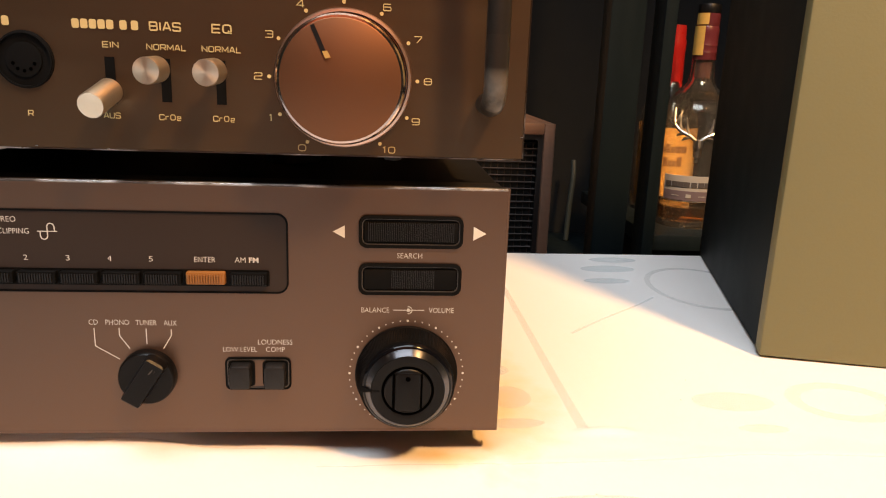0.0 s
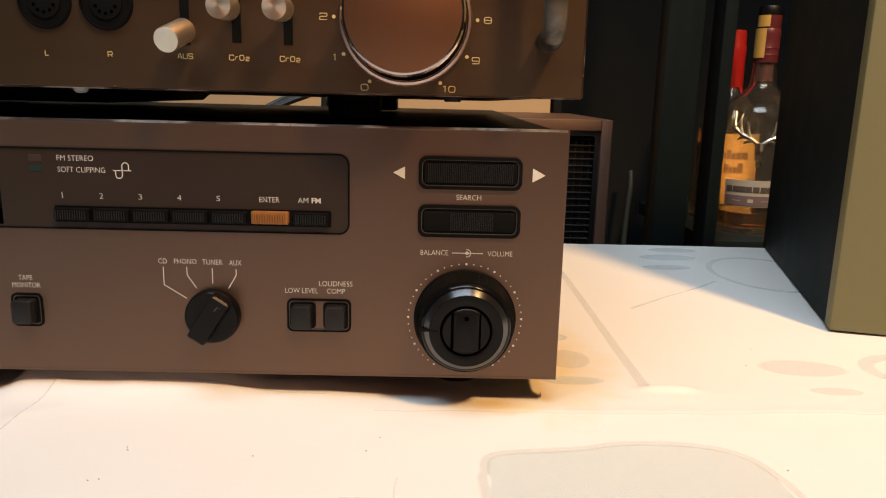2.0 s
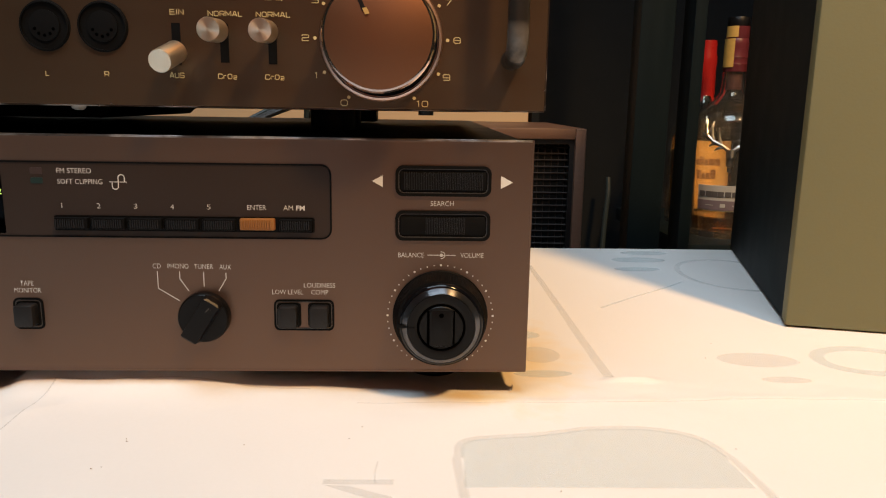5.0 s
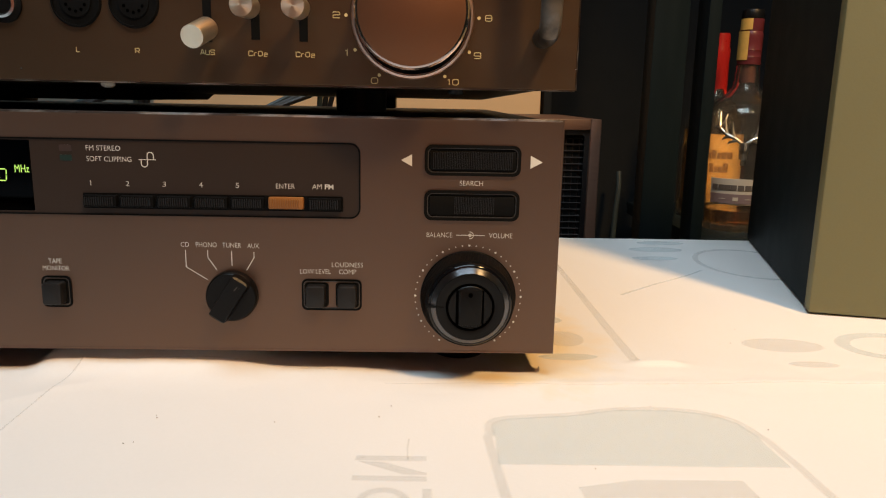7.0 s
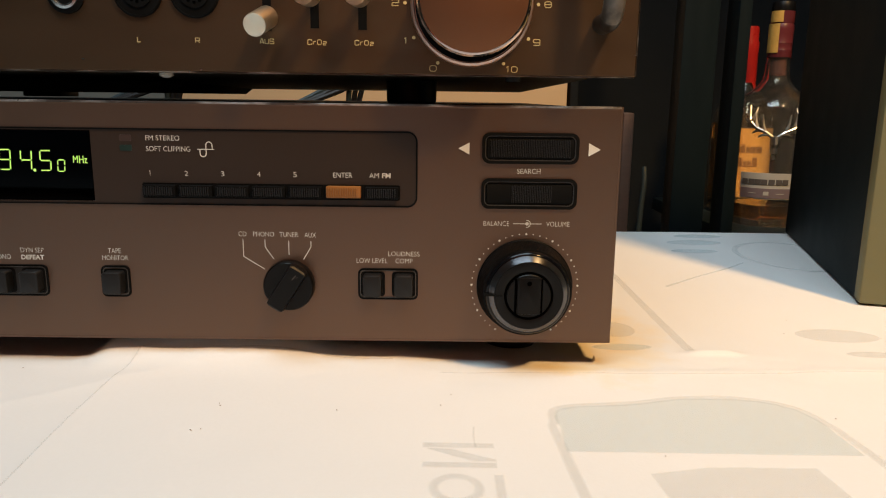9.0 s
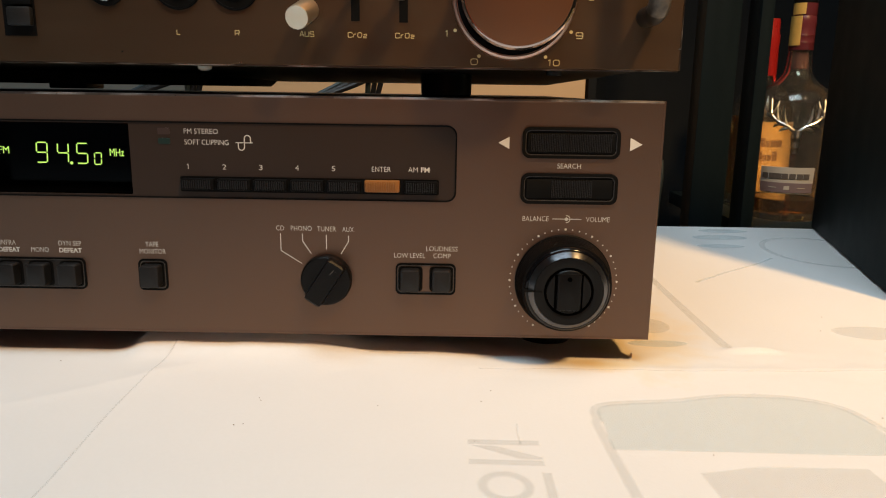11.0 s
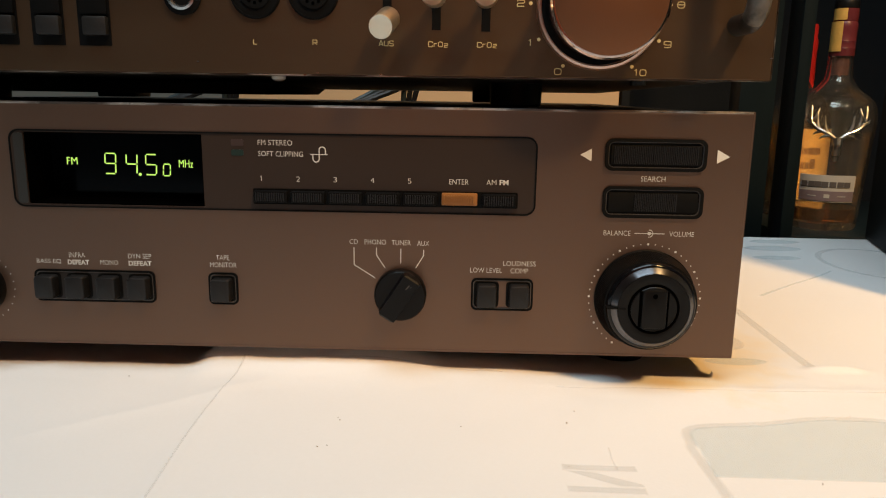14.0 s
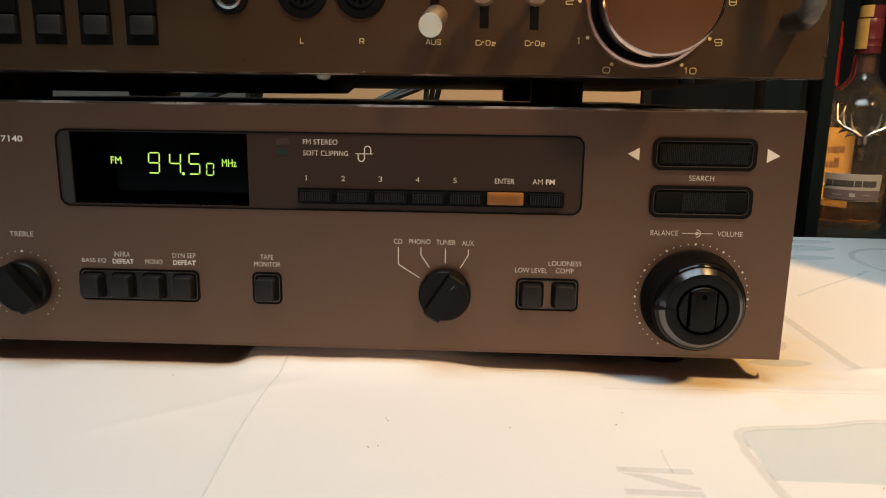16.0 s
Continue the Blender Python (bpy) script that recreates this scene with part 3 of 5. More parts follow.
def prints():
    # a large rounded outline with a filled upper field
    top = [(p.x, p.y) for p in curve_points([(-0.031, -0.055, 0), (-0.027, -0.0405, 0), (0.0, -0.036, 0), (0.020, -0.031, 0), (0.045, -0.032, 0), (0.060, -0.040, 0), (0.066, -0.056, 0)], 5)]
    mark("printed_outline", stroke([(-0.026, -0.16), (-0.0315, -0.055)] + top[1:] + [(0.068, -0.075), (0.072, -0.16)], 0.0042), M_PRINT)
    field = [(-0.0295, -0.055)] + [(x * 0.99 + 0.0002, y - 0.0004) for x, y in top[1:-1]] + [(0.0645, -0.056), (0.0655, -0.075), (-0.0300, -0.074)]
    mark("printed_field", [field], M_PRINT_PALE, 0.00006)
    mark("printed_block", [[(-0.007, -0.087), (0.012, -0.0825), (0.046, -0.0825), (0.050, -0.12), (-0.004, -0.12)]], M_PRINT)
    # mirrored letters, lying on their side
    mark("printed_letter", [[(-0.076, -0.0685), (-0.0525, -0.0685), (-0.0525, -0.0725), (-0.076, -0.0725)],
                            [(-0.076, -0.0815), (-0.0525, -0.0815), (-0.0525, -0.0855), (-0.076, -0.0855)],
                            [(-0.0755, -0.0725), (-0.0665, -0.0725), (-0.0525, -0.0795), (-0.0525, -0.0815), (-0.0600, -0.0815)]], M_PRINT)
    mark("printed_letter", band(oval(-0.0655, -0.0975, 0.0085, 0.009), oval(-0.0655, -0.0975, 0.0048, 0.005)), M_PRINT)
    mark("printed_letter", [[(-0.0545, -0.089), (-0.0510, -0.089), (-0.0510, -0.108), (-0.0545, -0.108)]], M_PRINT)
    # pale shapes beside the receiver and towards the back
    mark("printed_line", [[(0.0370, 0.255), (0.0415, 0.255), (0.0440, 0.020), (0.0385, 0.020)]], M_PRINT)
    mark("printed_oval", [oval(0.1215, 0.0475, 0.0205, 0.0105)], M_PRINT)
    mark("printed_oval", [oval(0.123, 0.0205, 0.012, 0.0045)], M_PRINT)
    mark("printed_ring", band(oval(0.176, 0.047, 0.027, 0.022), oval(0.176, 0.047, 0.019, 0.014)), M_PRINT_PALE)
    mark("printed_ring", band(oval(0.187, 0.229, 0.041, 0.052), oval(0.187, 0.229, 0.036, 0.046)), M_PRINT)
    mark("printed_oval", [oval(0.014, 0.052, 0.011, 0.012)], M_PRINT)
    mark("printed_oval", [oval(0.012, 0.026, 0.014, 0.005)], M_PRINT_PALE)
    mark("printed_oval", [oval(0.011, 0.083, 0.009, 0.007)], M_PRINT_PALE)
    mark("printed_oval", [oval(0.130, 0.276, 0.022, 0.010)], M_PRINT_PALE)
    mark("printed_oval", [oval(0.120, 0.245, 0.018, 0.007)], M_PRINT_PALE)
    mark("printed_oval", [oval(0.142, 0.302, 0.020, 0.008)], M_PRINT_PALE)
    mark("printed_line", stroke([(0.065, 0.134), (0.095, 0.163), (0.125, 0.190), (0.141, 0.206)], 0.0026), M_PRINT_PALE)
    # creases: the shade of the folds drawn as thin grey strips
    mark("crease_shading", stroke([(-0.196 + 0.002 * math.sin(y * 40), y) for y in np.linspace(0.004, -0.17, 18)], 0.0013), M_CREASE_SHADE, soft=0.0005)
    mark("crease_shading", stroke([(x, -0.008 + 0.005 * noise.noise((x * 14, 2.0, 0)) + 0.03 * max(0, x)) for x in np.linspace(-0.07, 0.27, 40)], 0.0010), M_CREASE_SHADE, soft=0.0004)
    mark("crease_shading", stroke([(x, 0.004 - 0.0007 * math.sin(x * 60)) for x in np.linspace(-0.195, -0.09, 16)], 0.0010), M_CREASE_SHADE, soft=0.0004)
    mark("crease_shading", stroke([(-0.0587, -0.0565), (-0.0592, -0.0640), (-0.0588, -0.0715)], 0.0009), M_CREASE_SHADE, soft=0.00035)


prints()


def crumbs():
    rnd = random.Random(4)
    spots = [(-0.239, -0.008), (-0.150, -0.041), (-0.149, -0.043), (-0.150, -0.062), (-0.153, -0.063), (-0.0735, -0.0705), (0.001, -0.0765), (0.092, -0.088), (0.070, -0.048),
             (-0.066, -0.030), (-0.070, -0.040), (0.096, 0.048), (0.108, 0.071), (0.033, -0.029), (0.011, 0.047), (0.141, 0.044), (-0.107, -0.045), (-0.028, 0.006)]
    for x, y in spots:
        bm = bmesh.new()
        bmesh.ops.create_icosphere(bm, subdivisions=1, radius=0.00028)
        for v in bm.verts:
            v.co = Vector((v.co.x * rnd.uniform(0.7, 1.9), v.co.y * rnd.uniform(0.6, 1.2), v.co.z * 0.6)) * rnd.uniform(0.7, 1.1)
        ob = part("crumb", bm, M_CRUMB, None, at=pose(x, y, paper_height(x, y) + 0.0003, 0, 0, rnd.uniform(0, 180)))
        tagged(ob, "tiny dark crumb lying on the white paper", "crumb", "crumbs on the paper")


crumbs()


FLAP = (-0.0060, 0.0070)


def torn_flap():
    """A curled scrap at the sheet's tear beside the receiver's corner."""
    bm = bmesh.new()
    rows = []
    for i in range(9):
        u = i / 8
        half = 0.0034 * (1 - u) + 0.0003
        bend = 1.9 * u
        x, z = 0.0030 * math.sin(bend), 0.0030 * (1 - math.cos(bend))
        rows.append([bm.verts.new((x, -half, z)), bm.verts.new((x, half * 0.5, z + 0.0002)), bm.verts.new((x - 0.00012, half * 0.5, z + 0.00035)), bm.verts.new((x - 0.00012, -half, z + 0.00015))])
    for a, b in zip(rows, rows[1:]):
        for k in range(4):
            bm.faces.new((a[k], b[k], b[(k + 1) % 4], a[(k + 1) % 4]))
    bm.faces.new(rows[0][::-1])
    bm.faces.new(rows[-1])
    bmesh.ops.recalc_face_normals(bm, faces=bm.faces[:])
    x, y = FLAP
    part("torn_flap", bm, M_PAPER, sheet, "small curled tear", at=pose(x, y, paper_height(x, y) + 0.0001, 0, 0, 25) @ Matrix.Scale(0.6, 4))


torn_flap()


# ---------------------------------------------------------------- receiver
FRONT = 0.0
Y_PRINT = -0.00035


HOLE = (-0.2768, -0.2078, 0.0680, 0.0957)


def pierced(x0, x1, y0, y1, z0, z1):
    """A plate with the display's opening through it."""
    a, b, c, d = HOLE
    bm = bmesh.new()
    rows = []
    for y in (y0, y1):
        rows.append(([bm.verts.new((x, y, z)) for x, z in ((x0, z0), (x1, z0), (x1, z1), (x0, z1))], [bm.verts.new((x, y, z)) for x, z in ((a, c), (b, c), (b, d), (a, d))]))
    for i in range(4):
        j = (i + 1) % 4
        for o, n in rows:
            bm.faces.new((o[i], o[j], n[j], n[i]))
        for k in (0, 1):
            p, q = rows[0][k], rows[1][k]
            bm.faces.new((p[i], p[j], q[j], q[i]))
    bmesh.ops.recalc_face_normals(bm, faces=bm.faces[:])
    return bm


def rim(x0, x1, z0, z1):
    """The bevelled border of the front panel, a hair proud of it."""
    bm = bmesh.new()
    rows = [[bm.verts.new((x, y, z)) for x, z in ((x0 + e, z0 + e), (x1 - e, z0 + e), (x1 - e, z1 - e), (x0 + e, z1 - e))]
            for e, y in ((-0.0001, 0.0039), (-0.0001, 0.0007), (0.0002, 0.0001), (0.0007, -0.00008), (0.0010, -0.00002), (0.0010, 0.0002))]
    for a, b in zip(rows, rows[1:]):
        for i in range(4):
            j = (i + 1) % 4
            bm.faces.new((a[i], a[j], b[j], b[i]))
    bmesh.ops.recalc_face_normals(bm, faces=bm.faces[:])
    return bm


def receiver():
    r = thing("receiver", 0, 0, 0, "brown-grey stereo receiver with lit green frequency display, standing on paper", "receiver")
    part("front_panel", pierced(-0.42, 0, 0, 0.004, 0.011, 0.107), M_PANEL, r, "brown-grey painted metal front", smooth=False)
    part("panel_rim", rim(-0.42, 0, 0.011, 0.107), M_PANEL, r, smooth=False)
    part("cover", box(-0.4185, -0.0015, 0.0202, 0.35, 0.0125, 0.1062, 0.001), M_COVER, r, "black steel cover")
    part("front_frame", pierced(-0.4185, -0.0015, 0.0042, 0.0201, 0.0125, 0.1062), M_COVER, r, "black steel frame", smooth=False)
    part("worn_edge", box(-0.4195, -0.0005, -0.0001, 0.0030, 0.1060, 0.1072, 0.0004, 1), M_EDGE, r, "top edge rubbed to bare metal")
    for x in (-0.038, -0.375):
        for y in (0.034, 0.31):
            part("foot", lathe([(0.010, -0.004), (0.0115, 0.0), (0.0115, 0.008), (0.012, 0.0126)], "z", 32), M_BLACK, r, at=pose(x, y, 0.0))

    # display window
    wo, wi = outline(-0.2825, -0.0800, 0.0668, 0.0968, 0.004), outline(-0.2819, -0.0806, 0.0674, 0.0962, 0.0036)
    part("window_frame", ring(wo, wi, 0.0002, -0.0005), M_GROOVE, r, "thin black rounded frame")
    window = part("window", ring(wi, [(min(max(x, HOLE[0]), HOLE[1]), min(max(z, HOLE[2]), HOLE[3])) for x, z in wi], 0.0002, -0.00015), M_WINDOW, r, "tinted plastic window")
    part("display_side", slab(outline(-0.2808, -0.2770, 0.0683, 0.0953, 0.0008, 2), 0.0001, -0.0003), M_STRIP, window)
    part("display", box(HOLE[0], HOLE[1], 0.0178, 0.0200, HOLE[2], HOLE[3]), M_DISPLAY, window, "black glass display set back behind the front")
    for w in ((HOLE[0], HOLE[0] + 0.0003, HOLE[2], HOLE[3]), (HOLE[1] - 0.0003, HOLE[1], HOLE[2], HOLE[3]), (HOLE[0] + 0.0003, HOLE[1] - 0.0003, HOLE[2], HOLE[2] + 0.0003), (HOLE[0] + 0.0003, HOLE[1] - 0.0003, HOLE[3] - 0.0003, HOLE[3])):
        part("display_wall", box(w[0], w[1], 0.0004, 0.0177, w[2], w[3]), M_HOLE, window)
    part("red_lens", slab(outline(-0.1965, -0.1918, 0.0917, 0.0942, 0.0004, 2), 0, -0.0003), M_REDLED, window)
    part("green_lens", slab(outline(-0.1965, -0.1918, 0.0880, 0.0903, 0.0004, 2), 0, -0.0003), M_GREENLED, window)
    digits(r)
    T = lambda s, a, b, z, h=0.0021, bold=-0.008: text(s, a, b, z, h * 0.93, M_WHITE, r, Y_PRINT, bold)
    T("FM STEREO", -0.1862, -0.1730, 0.0931)
    T("SOFT CLIPPING", -0.1862, -0.1690, 0.0889)
    # the clipped-wave sign
    wave = [bar(-0.1662, 0.0889, -0.1595, 0.0889, 0.0003)]
    arc1 = [(-0.1652, 0.0889)] + [(-0.1640 + 0.0012 * math.cos(radians(a)), 0.0872 + 0.0012 * math.sin(radians(a))) for a in range(180, 361, 30)] + [(-0.1628, 0.0889)]
    arc2 = [(-0.1628, 0.0889)] + [(-0.1616 + 0.0012 * math.cos(radians(a)), 0.0906 + 0.0012 * math.sin(radians(a))) for a in range(180, -1, -30)] + [(-0.1604, 0.0889)]
    for arc in (arc1, arc2):
        wave += [bar(*a, *b, 0.0004) for a, b in zip(arc, arc[1:])]
    part("wave_sign", flat(wave, Y_PRINT), M_WHITE, r, smooth=False)
    T("7140", -0.3038, -0.2952, 0.0926, 0.0026, 0.02)

    # preset keys
    part("key_slot", slab(outline(-0.1887, -0.0868, 0.0695, 0.0756, 0.0006, 2), 0.0001, -0.0003), M_GROOVE, r)
    for i in range(5):
        x0 = -0.1880 + 0.01435 * i
        key(r, "preset_key", x0, x0 + 0.0130, 0.0704, 0.0749, M_BUTTON)
        if i == 0:
            lettering("1", -0.18575, -0.18495, 0.0794, 0.0021, 0.00028, M_WHITE, r, Y_PRINT)
            continue
        T(str(i + 1), -0.1853 + 0.01425 * i - 0.0007, -0.1853 + 0.01425 * i + 0.0007, 0.0794, 0.0021)
    key(r, "enter_key", -0.1160, -0.1023, 0.0705, 0.0752, M_AMBER, "amber ribbed key")
    key(r, "band_key", -0.1005, -0.0874, 0.0703, 0.0750, M_BUTTON)
    T("ENTER", -0.1132, -0.1058, 0.0794)
    T("AM", -0.0990, -0.0952, 0.0794)
    T("FM", -0.0940, -0.0906, 0.0794, 0.0021, 0.03)

    # source selector
    T("CD", -0.1516, -0.1484, 0.0554)
    T("PHONO", -0.1457, -0.1374, 0.0554)
    T("TUNER", -0.1352, -0.1277, 0.0553)
    T("AUX", -0.1252, -0.1206, 0.0552)
    lines = [[(-0.1499, 0.0532), (-0.1499, 0.0462), (-0.1416, 0.0410)], [(-0.1411, 0.0532), (-0.1411, 0.0502), (-0.1378, 0.0452)],
             [(-0.1316, 0.0529), (-0.1316, 0.0470)], [(-0.1227, 0.0527), (-0.1227, 0.0504), (-0.1258, 0.0452)]]
    part("selector_lines", flat([bar(*a, *b, 0.00035) for ln in lines for a, b in zip(ln, ln[1:])], Y_PRINT), M_WHITE, r, smooth=False)
    pointer_knob(r, "selector_knob", -0.1316, 0.0348, 0.0100, -33)
    pointer_knob(r, "treble_knob", -0.3005, 0.0340, 0.0104, 38)
    T("TREBLE", -0.3045, -0.2950, 0.0552)
    part("scale_dots", flat([disc(-0.3005 + 0.0142 * math.cos(radians(a)), 0.0340 + 0.0142 * math.sin(radians(a)), 0.0004 if a == 90 else 0.00024, 10) for a in range(-55, 236, 13)] +
                            [disc(-0.3005, 0.0482, 0.0005, 10)], Y_PRINT), M_WHITE, r, smooth=False)

    # push buttons
    bank(r, -0.2777, -0.2293, [-0.2720, -0.2597, -0.2474, -0.2350])
    bank(r, -0.2079, -0.1962, [-0.2021])
    bank(r, -0.1039, -0.0796, [-0.0979, -0.0853])
    T("BASS EQ", -0.2762, -0.2664, 0.0450)
    T("INFRA", -0.2630, -0.2566, 0.0478)
    T("DEFEAT", -0.2638, -0.2552, 0.0449, 0.0021, 0.03)
    T("MONO", -0.2507, -0.2436, 0.0450)
    T("DYN SEP", -0.2394, -0.2302, 0.0478)
    T("DEFEAT", -0.2394, -0.2302, 0.0449, 0.0021, 0.03)
    T("TAPE", -0.2044, -0.1992, 0.0479)
    T("MONITOR", -0.2069, -0.1964, 0.0450)
    T("LOW LEVEL", -0.1044, -0.0920, 0.0450)
    T("LOUDNESS", -0.0916, -0.0790, 0.0479)
    T("COMP", -0.0887, -0.0818, 0.0450)

    # search rockers
    part("arrow", flat([[(-0.0640, 0.0905), (-0.0597, 0.0928), (-0.0597, 0.0881)]], Y_PRINT), M_WHITE, r, smooth=False)
    part("arrow", flat([[(-0.0081, 0.0905), (-0.0129, 0.0931), (-0.0129, 0.0879)]], Y_PRINT), M_WHITE, r, smooth=False)
    rocker(r, 0.0847, 0.0968, [(0.03, 0.47), (0.475, 0.97)])
    rocker(r, 0.0668, 0.0789, [(0.29, 0.77)])
    T("SEARCH", -0.0407, -0.0315, 0.0818)
    T("BALANCE", -0.0535, -0.0432, 0.0608)
    T("VOLUME", -0.0284, -0.0190, 0.0608)
    sign = [bar(-0.0417, 0.0608, -0.0302, 0.0608, 0.0003), disc(-0.0361, 0.0608, 0.0007)]
    sign += [bar(*a, *b, 0.0003) for a, b in zip(*[[(-0.0361 + 0.0014 * math.cos(radians(t)), 0.0608 + 0.0014 * math.sin(radians(t))) for t in q] for q in (range(-100, 100, 20), range(-80, 120, 20))])]
    part("balance_sign", flat(sign, Y_PRINT), M_WHITE, r, smooth=False)
    volume_knob(r)


def digits(r):
    """Seven-segment figures, leaning a little, lit yellow-green."""
    segs = {"a": (0, 1, 1, 1), "b": (1, 1, 1, 0.5), "c": (1, 0.5, 1, 0), "d": (0, 0, 1, 0), "e": (0, 0.5, 0, 0), "f": (0, 1, 0, 0.5), "g": (0, 0.5, 1, 0.5)}
    y = 0.0
    back = Matrix.Translation((0.0068, 0.0172, -0.0063)) @ Matrix.Diagonal((1.056, 1, 1.056, 1))

    def figure(lit, x, z, w, h, t):
        lean = lambda u, v: (x + u * w + v * h * 0.06, z + v * h)
        plate = flat([[lean(-0.12, -0.1), lean(1.12, -0.1), lean(1.12, 1.1), lean(-0.12, 1.1)]], y + 0.0002)
        d = part("digit", plate, M_DISPLAY, r, "yellow-green lit figure on dark glass", smooth=False, at=back)
        for s in lit:
            ax, az, bx, bz = segs[s]
            a, b = Vector(lean(ax, az)), Vector(lean(bx, bz))
            g = (b - a).normalized() * t * 0.6
            part("segment", flat([bar(*(a + g), *(b - g), t)], y), M_GREEN, d, smooth=False)

    figure("abfgcd", -0.2475, 0.0801, 0.0042, 0.0078, 0.00050)
    figure("fgbc", -0.2392, 0.0800, 0.0042, 0.0078, 0.00050)
    figure("afgcd", -0.2316, 0.0799, 0.0042, 0.0078, 0.00050)
    figure("abcdef", -0.2247, 0.0796, 0.0027, 0.0045, 0.00045)
    part("decimal_point", flat([disc(-0.2338, 0.0800, 0.0006)], y), M_GREEN, r, smooth=False, at=back)
    for sign in (text("FM", -0.2622, -0.2580, 0.0848, 0.0028, M_GREEN, r, y, 0.0, "band_sign"),
                 text("MHz", -0.2184, -0.2128, 0.0844, 0.0029, M_GREEN, r, y, 0.0, "unit_sign")):
        sign.matrix_basis = back


def key(r, name, x0, x1, z0, z1, m, label=""):
    bm = slab(outline(x0, x1, z0, z1, 0.0005, 2), 0.0, -0.0026, 0.0005)
    k = part(name, bm, M_KEYDARK if m is M_BUTTON else m, r, label)
    n = 13
    me = bmesh.new()
    for i in range(n):
        a = x0 + 0.0008 + (x1 - x0 - 0.0016) * i / n
        b = a + (x1 - x0 - 0.0016) / n * 0.5
        bm = slab([(b, z1 - 0.0007), (a, z1 - 0.0007), (a, z0 + 0.0006), (b, z0 + 0.0006)], -0.0024, -0.0032)
        t = bpy.data.meshes.new("t")
        bm.to_mesh(t)
        bm.free()
        me.from_mesh(t)
        bpy.data.meshes.remove(t)
    part("ribs", me, m, k, smooth=False)


def bank(r, x0, x1, centres):
    """Push buttons in a black rounded bezel with a fine inner line."""
    z0, z1 = 0.0288, 0.0418
    b = part("button_bezel", ring(outline(x0, x1, z0, z1, 0.0022), outline(x0 + 0.0007, x1 - 0.0007, z0 + 0.0007, z1 - 0.0007, 0.0018), 0.0001, -0.0005), M_GROOVE, r)
    part("bezel_line", ring(outline(x0 + 0.0008, x1 - 0.0008, z0 + 0.0008, z1 - 0.0008, 0.0017), outline(x0 + 0.0011, x1 - 0.0011, z0 + 0.0011, z1 - 0.0011, 0.0015), 0.0001, -0.0004), M_LINE_DIM, b)
    if len(centres) == 4:
        part("bezel_floor", slab(outline(x0 + 0.0011, x1 - 0.0011, z0 + 0.0011, z1 - 0.0011, 0.0015), 0.0001, -0.0002), M_WELL, b)
    for c in centres:
        part("button_well", slab(outline(c - 0.0049, c + 0.0049, z0 + 0.0014, z1 - 0.0014, 0.0014), 0.0001, -0.0003), M_GROOVE, b)
        part("push_button", slab(outline(c - 0.0038, c + 0.0038, z0 + 0.0020, z1 - 0.0020, 0.0012), 0.0, -0.0052, 0.0007), M_BUTTON, r)


def rocker(r, z0, z1, ribbed):
    x0, x1 = -0.0547, -0.0167
    b = part("rocker_bezel", ring(outline(x0, x1, z0, z1, 0.0030), outline(x0 + 0.0012, x1 - 0.0012, z0 + 0.0012, z1 - 0.0012, 0.0022), 0.0001, -0.0010), M_GROOVE, r)
    part("bezel_line", ring(outline(x0 + 0.0012, x1 - 0.0012, z0 + 0.0012, z1 - 0.0012, 0.0022), outline(x0 + 0.0015, x1 - 0.0015, z0 + 0.0015, z1 - 0.0015, 0.0020), 0.0001, -0.0006), M_LINE_DIM, b)
    part("rocker_well", slab(outline(x0 + 0.0015, x1 - 0.0015, z0 + 0.0015, z1 - 0.0015, 0.0020), 0.0001, -0.0002), M_GROOVE, b)
    a, c, lo, hi = x0 + 0.0022, x1 - 0.0022, z0 + 0.0022, z1 - 0.0024
    bm = bmesh.new()
    cols = []
    for i in range(25):
        u = i / 24
        y = -0.0004 - 0.0005 * abs(2 * u - 1) ** 1.5
        x = a + (c - a) * u
        cols.append([bm.verts.new(p) for p in ((x, 0.0, lo), (x, y + 0.0001, lo), (x, y, lo + 0.0002), (x, y, hi - 0.0002), (x, y + 0.0001, hi), (x, 0.0, hi))])
    for p, q in zip(cols, cols[1:]):
        for k in range(5):
            bm.faces.new((p[k], q[k], q[k + 1], p[k + 1]))
    bm.faces.new(cols[0])
    bm.faces.new(cols[-1][::-1])
    bmesh.ops.recalc_face_normals(bm, faces=bm.faces[:])
    k = part("search_rocker", bm, M_GROOVE, r)
    me = bmesh.new()
    for s, e in ribbed:
        n = round((e - s) * 50)
        for i in range(n):
            u = s + (e - s) * (i + 0.25) / n
            xa, xb = a + (c - a) * u, a + (c - a) * (u + (e - s) * 0.5 / n)
            y = -0.0004 - 0.0005 * abs(2 * u - 1) ** 1.5
            sl = slab([(xb, hi - 0.0004), (xa, hi - 0.0004), (xa, lo + 0.0004), (xb, lo + 0.0004)], y, y - 0.0004)
            t = bpy.data.meshes.new("t")
            sl.to_mesh(t)
            sl.free()
            me.from_mesh(t)
            bpy.data.meshes.remove(t)
    part("ribs", me, M_BUTTON, k, smooth=False)


